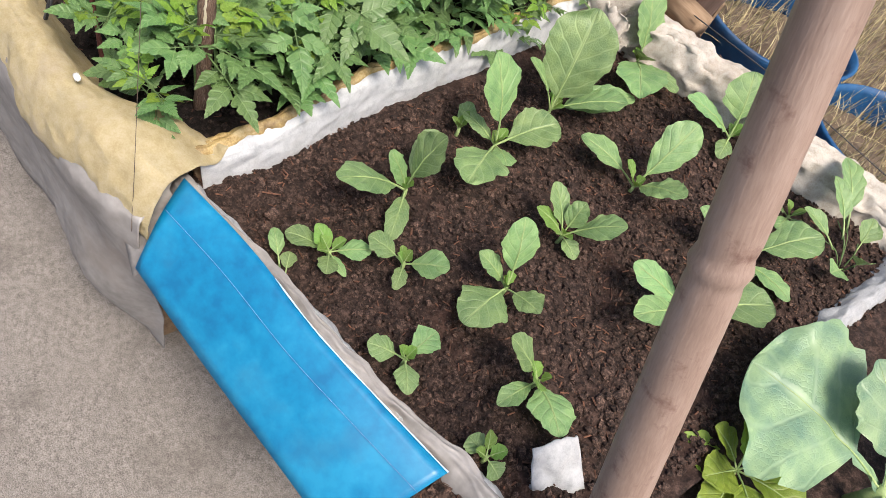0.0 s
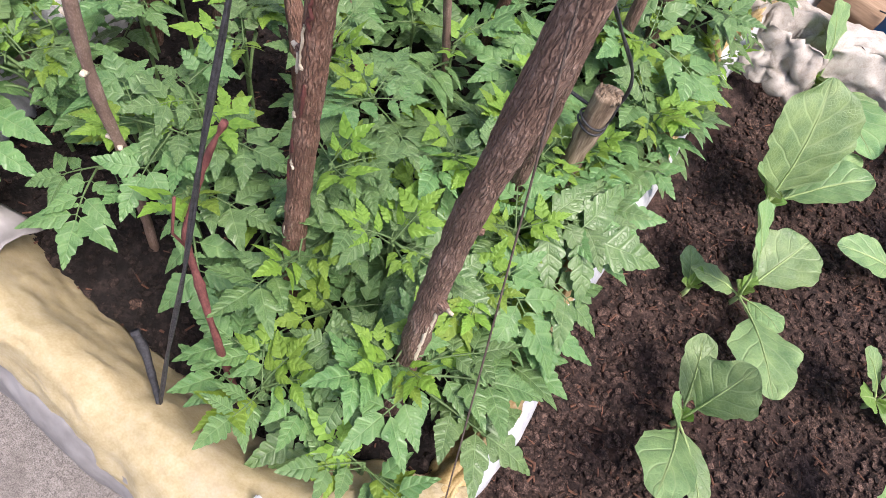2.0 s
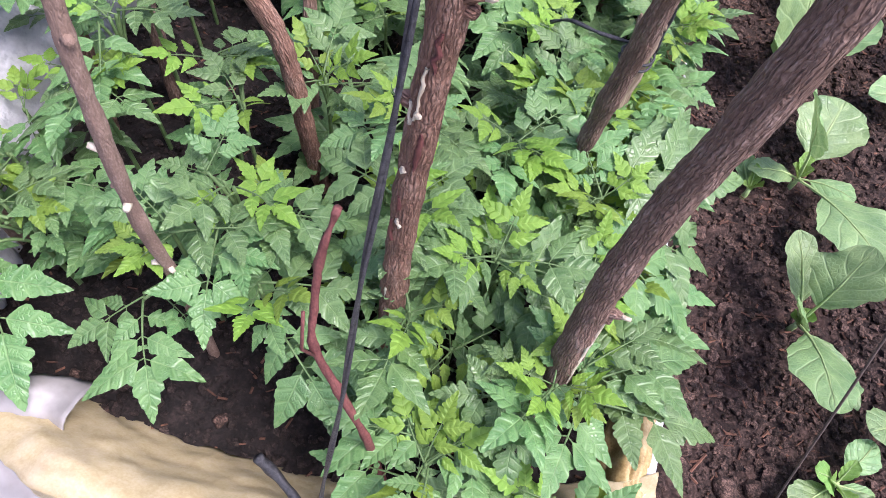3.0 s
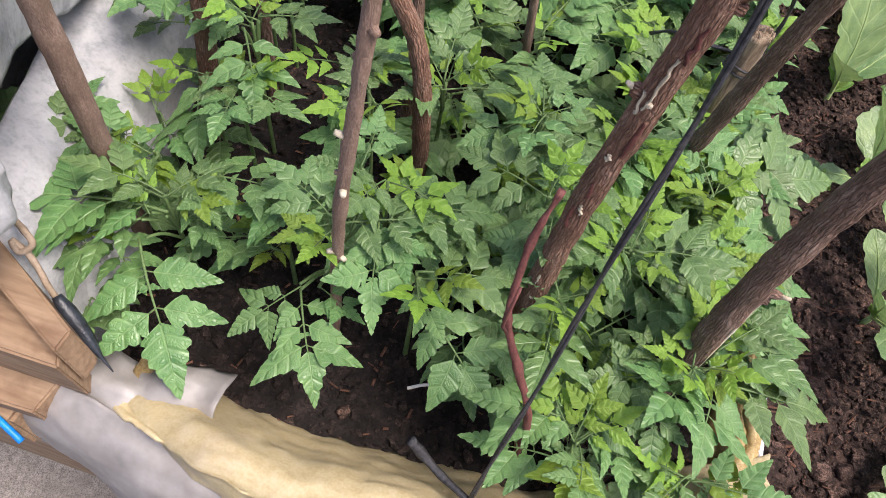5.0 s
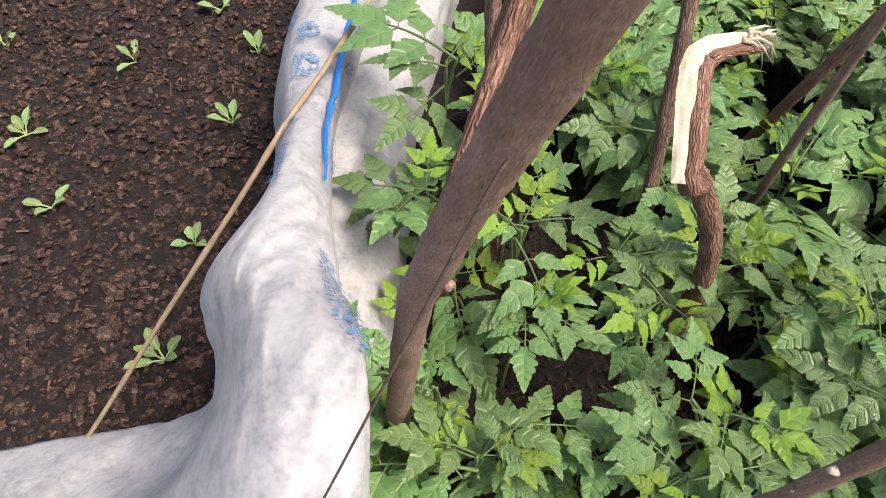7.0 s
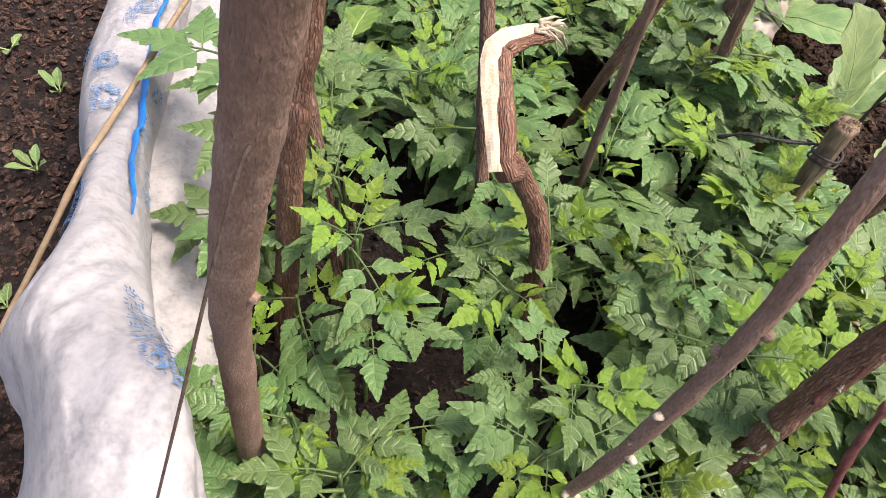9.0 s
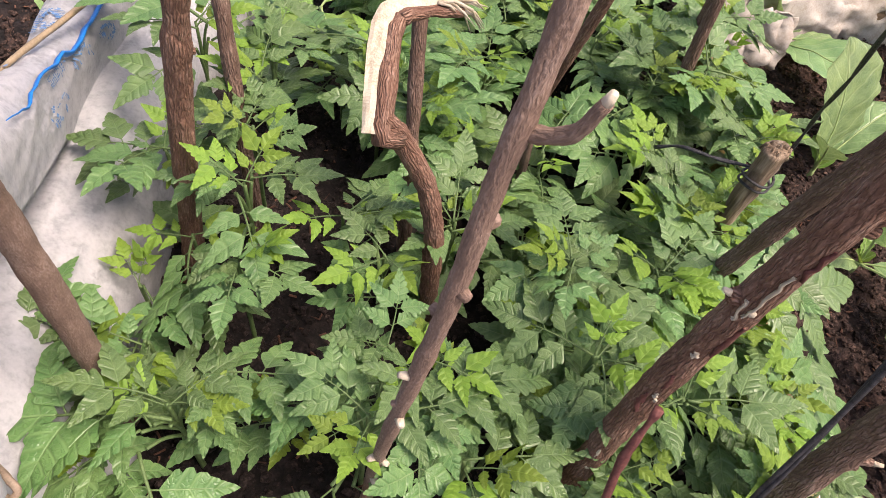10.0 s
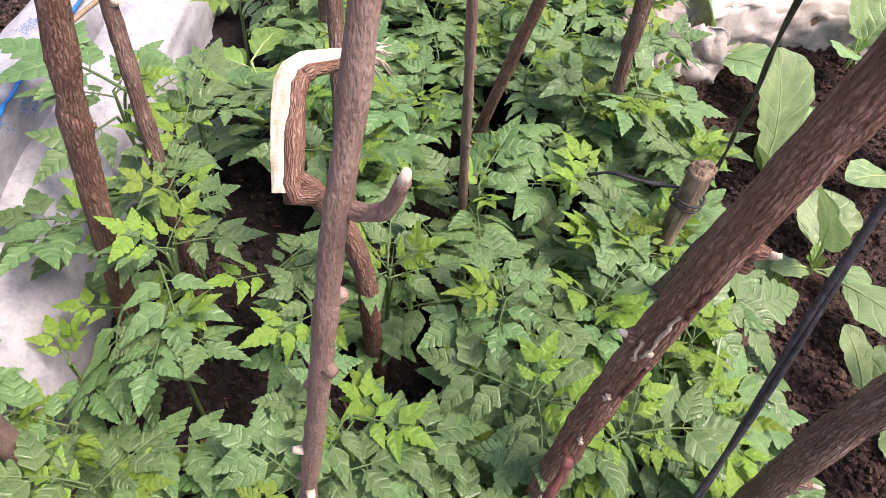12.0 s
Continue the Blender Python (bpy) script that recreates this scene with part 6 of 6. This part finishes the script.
def cabbage_leaf(length, width, mat, seed, droop, cup):
    """A broad leaf of the given size along +y, with a raised midrib and puckered blade."""
    bm = bmesh.new()
    uv = bm.loops.layers.uv.verify()
    rows, n = 30, 12
    env = cabbage_env(seed % 3, seed)
    grid = []
    for i in range(rows + 1):
        s = 1 - (1 - i / rows) ** 1.6
        hw, shift = env(s)
        hw *= width * 0.5
        row = []
        for j in range(n + 1):
            v = 2 * j / n - 1
            z = 0.10 * length * math.sin(2.2 * s) - droop * length * s * s + cup * abs(v) ** 1.5 * hw
            pk = 0.05 * width * (0.6 * noise.noise((s * 6, v * 2.2, seed)) + 0.45 * noise.noise((s * 13, v * 5, seed + 9)) * min(1, abs(v) * 3)) * min(1, hw / (0.3 * width + 1e-6))
            pk += 0.07 * width * abs(v) ** 3 * noise.noise((s * 10, v, seed + 30))
            lobe = 1 + abs(v) * (0.16 * noise.noise((s * 3.2, math.copysign(4.0, v), seed * 1.7)) + 0.07 * noise.noise((s * 9, math.copysign(4.0, v), seed + 50)))
            row.append(bm.verts.new((v * hw * lobe, length * s + shift * abs(v) * hw * 0.4, z + pk)))
        grid.append(row)
    for i in range(rows):
        for j in range(n):
            f = bm.faces.new((grid[i][j], grid[i][j + 1], grid[i + 1][j + 1], grid[i + 1][j]))
            for l, (a, b) in zip(f.loops, ((i, j), (i, j + 1), (i + 1, j + 1), (i + 1, j))):
                l[uv].uv = (b / n, 1 - (1 - a / rows) ** 1.6)
    mid = [grid[i][n // 2].co + Vector((0, 0, 0.0004)) for i in range(rows)]
    add_tube(bm, mid, lambda s: 0.0015 * (1.1 - s) ** 1.5 * min(1.2, 0.5 + length * 6), 6, mat=1)
    return mesh_of(bm, "leaf", [mat, PALE_STEM])


serial = [0]


def cabbage_seedling(x, y, leaves, label="young green cabbage seedling with broad veined leaves in dark soil", size=1.0, height=soil_a, blade=None):
    """leaves: (azimuth, reach, width, rise) each."""
    z = height(x, y)
    root = thing("cabbage_seedling", x, y, z, label, "cabbage seedling", "cabbage seedlings in the bed")
    hub = 0.022 * size
    part("stem", tube([Vector((0, 0, -0.015)), Vector((0.001, 0, hub * 0.5)), Vector((0, 0.001, hub))], lambda s: 0.004 * size * (1 - 0.3 * s), 8, 0.2), PALE_STEM, root)
    for k, (az, reach, width, rise) in enumerate(leaves):
        serial[0] += 1
        reach = max(reach, 0.03)
        tall = math.hypot(reach, rise)
        small = width < 0.034 * size
        me = cabbage_leaf(tall * 1.0, width * 1.02, blade or (CABBAGE_NEW if (rise > 0.034 and small) else CABBAGE), serial[0], 0.10 if rise > 0.04 else 0.16, rng.uniform(-0.08, 0.22))
        lf = new("leaf", me)
        lf.parent = root
        pitch = math.degrees(math.atan2(max(rise - 0.012, -0.005), reach)) + 6
        lf.matrix_basis = Matrix.Translation((0, 0, hub * 0.8)) @ turn_to(az, pitch, rng.uniform(-12, 12))
    for k in range(3):
        serial[0] += 1
        lf = new("young_leaf", cabbage_leaf(rng.uniform(0.026, 0.04) * size, rng.uniform(0.014, 0.022) * size, CABBAGE_NEW, serial[0], 0.05, 0.5))
        lf.parent = root
        lf.matrix_basis = Matrix.Translation((0, 0, hub * 0.8)) @ turn_to(rng.uniform(0, 360), rng.uniform(40, 70))
    return root


def weed_seedling(x, y, leaves, label="small weed seedling with narrow green leaves in the soil"):
    z = soil_a(x, y)
    root = thing("weed_seedling", x, y, z, label, "weed seedling", "weeds in the bed")
    for az, reach, width, rise in leaves:
        serial[0] += 1
        tip = Vector((reach * math.cos(radians(az)), reach * math.sin(radians(az)), rise))
        part("stalk", tube(spline([(0, 0, -0.01), tip * 0.3 + Vector((0, 0, 0.012)), tip * 0.6], 4), 0.0012, 6), STEM, root)
        me = cabbage_leaf(max(0.035, tip.length * 0.75), width, CABBAGE, serial[0] * 3, 0.12, 0.3)
        lf = new("leaf", me)
        lf.parent = root
        lf.matrix_basis = Matrix.Translation(tip * 0.35 + Vector((0, 0, 0.008))) @ turn_to(az, math.degrees(math.atan2(rise, reach)))
    return root


cabbage_seedling(0.150, 0.223, [(-93, 0.136, 0.065, 0.092), (-146, 0.042, 0.037, 0.071), (80, 0.046, 0.069, 0.12), (121, 0.084, 0.047, 0.069), (-47, 0.106, 0.036, 0.01)])
cabbage_seedling(0.132, 0.423, [(-175, 0.079, 0.089, 0.15), (75, 0.112, 0.086, 0.045), (-157, 0.076, 0.035, 0.035), (-61, 0.158, 0.08, 0.056), (-25, 0.061, 0.042, 0.035)])
cabbage_seedling(0.098, 0.590, [(129, 0.093, 0.128, 0.175), (-130, 0.082, 0.049, 0.101), (44, 0.122, 0.078, 0.075), (65, 0.161, 0.062, 0.045), (132, 0.012, 0.029, 0.045)])
cabbage_seedling(0.059, 0.881, [(169, 0.07, 0.085, 0.125), (-53, 0.194, 0.096, 0.056), (-6, 0.115, 0.05, 0.035), (-44, 0.03, 0.045, 0.045)])
cabbage_seedling(0.308, 0.902, [(-130, 0.134, 0.058, 0.065), (155, 0.067, 0.1, 0.115), (47, 0.067, 0.085, 0.085), (-67, 0.069, 0.033, 0.005)])
cabbage_seedling(0.312, 0.613, [(-157, 0.125, 0.06, 0.04), (97, 0.108, 0.068, 0.108), (2, 0.081, 0.078, 0.07), (-159, 0.034, 0.028, 0.045)])
cabbage_seedling(0.334, 0.415, [(176, 0.065, 0.041, 0.065), (-132, 0.063, 0.033, 0.055), (111, 0.03, 0.041, 0.065), (39, 0.077, 0.053, 0.08), (-8, 0.045, 0.032, 0.005)])
cabbage_seedling(0.371, 0.260, [(150, 0.061, 0.057, 0.105), (-147, 0.06, 0.035, 0.055), (-79, 0.102, 0.072, 0.025), (-4, 0.065, 0.044, 0.045)])
cabbage_seedling(0.200, 0.057, [(-138, 0.064, 0.039, 0.025), (-174, 0.029, 0.032, 0.035), (-37, 0.041, 0.031, 0.025), (59, 0.056, 0.034, 0.025), (3, 0.044, 0.014, 0.005)])
cabbage_seedling(0.266, 0.143, [(-148, 0.057, 0.044, 0.035), (36, 0.061, 0.046, 0.045), (-48, 0.046, 0.023, 0.015)])
cabbage_seedling(0.394, 0.063, [(-137, 0.052, 0.038, 0.025), (100, 0.053, 0.039, 0.025), (-30, 0.048, 0.034, 0.015)])
cabbage_seedling(0.511, 0.210, [(-153, 0.066, 0.049, 0.065), (-91, 0.077, 0.032, 0.025), (-24, 0.082, 0.066, 0.035), (-68, 0.005, 0.027, 0.045)])
cabbage_seedling(0.542, 0.506, [(-148, 0.116, 0.05, 0.045), (137, 0.054, 0.072, 0.105), (-103, 0.14, 0.051, 0.055), (58, 0.133, 0.085, 0.045), (-38, 0.054, 0.047, 0.045), (-43, 0.094, 0.047, 0.015)])
cabbage_seedling(0.517, 0.686, [(-153, 0.111, 0.056, 0.055), (-177, 0.021, 0.053, 0.055), (68, 0.135, 0.079, 0.065), (6, 0.103, 0.048, 0.025), (-49, 0.045, 0.044, 0.025)])
cabbage_seedling(0.501, 0.868, [(-145, 0.044, 0.027, 0.025), (3, 0.022, 0.036, 0.015), (-82, 0.052, 0.032, 0.015)])
cabbage_seedling(0.557, 0.081, [(-170, 0.028, 0.034, 0.015), (3, 0.018, 0.03, 0.005)])
cabbage_seedling(0.075, 0.384, [(125, 0.05, 0.031, 0.03)])
weed_seedling(0.215, -0.023, [(162, 0.076, 0.023, 0.025), (142, 0.046, 0.024, 0.015), (-149, 0.023, 0.028, 0.005), (-1, 0.063, 0.031, 0.005)])
weed_seedling(0.634, 0.896, [(-164, 0.119, 0.041, 0.05), (143, 0.181, 0.051, 0.08), (119, 0.076, 0.043, 0.06), (161, 0.135, 0.043, 0.08), (-97, 0.073, 0.046, 0.03), (-47, 0.018, 0.048, 0.05)])

cabbage_seedling(-0.700, 0.575, [(150, 0.045, 0.034, 0.05), (-80, 0.05, 0.036, 0.055), (-20, 0.055, 0.036, 0.06), (60, 0.045, 0.034, 0.05)], "pale yellow-green seedling with oval leaves among the tomatoes", 1.0, soil_b, CABBAGE_NEW)

# large plants outside the front corner of the cabbage bed
def outside(x, y):
    return 0.40


big = thing("cabbage_plant", 0.905, 0.570, 0.40, "large grey-green cabbage with broad veined leaves", "cabbage")
part("stem", tube([Vector((0, 0, -0.02)), Vector((0, 0, 0.06))], 0.011, 10, 0.2), PALE_STEM, big)
for az, ln, w, pitch in ((-162, 0.265, 0.29, 14), (-60, 0.22, 0.18, 15), (60, 0.24, 0.17, 20), (165, 0.20, 0.13, 40), (110, 0.16, 0.11, 45)):
    serial[0] += 1
    lf = new("leaf", cabbage_leaf(ln, w, CABBAGE_OLD, 3 * serial[0], 0.16, 0.06))
    lf.parent = big
    lf.matrix_basis = Matrix.Translation((0, 0, 0.05)) @ turn_to(az, pitch, rng.uniform(-10, 10))
chard = thing("chard_plant", 0.765, 0.415, 0.38, "yellow-green chard seedling with a red-stained leaf", "chard")
part("stem", tube([Vector((0, 0, -0.02)), Vector((0, 0, 0.03))], 0.006, 8, 0.2), TWIG, chard)
for az, ln, w, pitch in ((-165, 0.085, 0.052, 35), (-110, 0.085, 0.058, 20), (150, 0.10, 0.055, 50), (10, 0.10, 0.062, 25), (70, 0.10, 0.058, 40), (-45, 0.09, 0.055, 20), (-140, 0.105, 0.06, 8), (-80, 0.11, 0.06, 5)):
    serial[0] += 1
    lf = new("leaf", cabbage_leaf(ln, w, CHARD, serial[0], 0.12, 0.25))
    lf.parent = chard
    lf.matrix_basis = Matrix.Translation((0, 0, 0.03)) @ turn_to(az, pitch, rng.uniform(-15, 15))
terrain("bed_soil", 0.71, 1.3, 0.0, 1.1, 0.012, lambda x, y: 0.385 + crumbs(x + 9, y), SOIL, "dark soil round the large cabbage", "soil", kind="structure")

# a seedling of another kind among the tomatoes
bean = thing("bean_seedling", -0.635, 0.53, 0.43, "yellow-green seedling with smooth oval leaves among tomatoes", "seedling")
part("stem", tube([Vector((0, 0, -0.02)), Vector((0.002, 0, 0.06)), Vector((0, 0.002, 0.11))], 0.0025, 8, 0.2), PALE_STEM, bean)
for az, ln, w, pitch, h in ((-60, 0.07, 0.048, -5, 0.11), (70, 0.07, 0.05, 10, 0.11), (170, 0.065, 0.045, 0, 0.10), (-130, 0.06, 0.042, 15, 0.085), (15, 0.06, 0.042, -8, 0.085)):
    serial[0] += 1
    lf = new("leaf", cabbage_leaf(ln, w, CABBAGE_NEW, 3 * serial[0] + 2, 0.12, 0.1))
    lf.parent = bean
    lf.matrix_basis = Matrix.Translation((0, 0, h)) @ turn_to(az, pitch, rng.uniform(-12, 12))

# sprouts in the bare bed
for sx, sy, n in ((-1.006, 0.384, 5), (-0.979, 0.20, 5), (-0.939, 0.048, 6), (-1.03, 0.53, 4), (-1.20, 0.47, 4), (-1.12, 0.60, 4), (-1.27, 0.30, 5), (-1.17, 0.20, 4), (-1.28, 0.62, 4), (-1.4, 0.45, 4)):
    root = thing("sprout", sx, sy, soil_c(sx, sy), "tiny pale green sprout in bare soil", "sprout", "sprouts in the bare bed")
    for k in range(n):
        serial[0] += 1
        lf = new("leaf", cabbage_leaf(rng.uniform(0.024, 0.042), 0.012, CABBAGE, 3 * serial[0], 0.1, 0.4))
        lf.parent = root
        lf.matrix_basis = turn_to(360 / n * k + rng.uniform(-25, 25), rng.uniform(15, 60))

for k, (cx, cy, s) in enumerate([(0.03, 0.31, 0.010), (0.02, 0.26, 0.008), (0.07, 0.16, 0.007), (0.08, 0.14, 0.008), (-0.02, 0.60, 0.009), (0.10, 0.02, 0.012), (0.13, 0.03, 0.010), (0.58, 0.28, 0.009), (0.55, 0.32, 0.008)]):
    clod(cx, cy, s, soil_a, 3.0 * k)
for k, (cx, cy, s) in enumerate([(-0.50, -0.12, 0.008), (-0.40, -0.09, 0.008), (-0.55, -0.10, 0.007)]):
    clod(cx, cy, s, soil_b, 50 + 3.0 * k)
for k, (cx, cy, s) in enumerate([(-1.02, 0.06, 0.010), (-1.10, 0.25, 0.007), (-1.2, 0.38, 0.008)]):
    clod(cx, cy, s, soil_c, 90 + 3.0 * k)

# scraps on the yellow sack
for tx, ty, tz in ((-0.131, -0.143, 0.530), (-0.483, -0.165, 0.523)):
    bm = box(bmesh.new(), (tx - 0.006, ty - 0.013, tz - 0.016), (tx + 0.006, ty - 0.006, tz - 0.009), 0.0015, 0.003)
    solid("paper_scrap", bm, TAG, "small crumpled white scrap on the yellow sack", "scrap", "scraps on the sack")
wirelet = spline([(-0.345, -0.06, 0.455), (-0.325, -0.05, 0.458), (-0.30, -0.046, 0.456)], 6)
solid("plastic_strip", tube(wirelet, 0.0018, 6, 0.1, 0, 0.4), THREAD, "thin grey plastic strip on the soil", "strip")
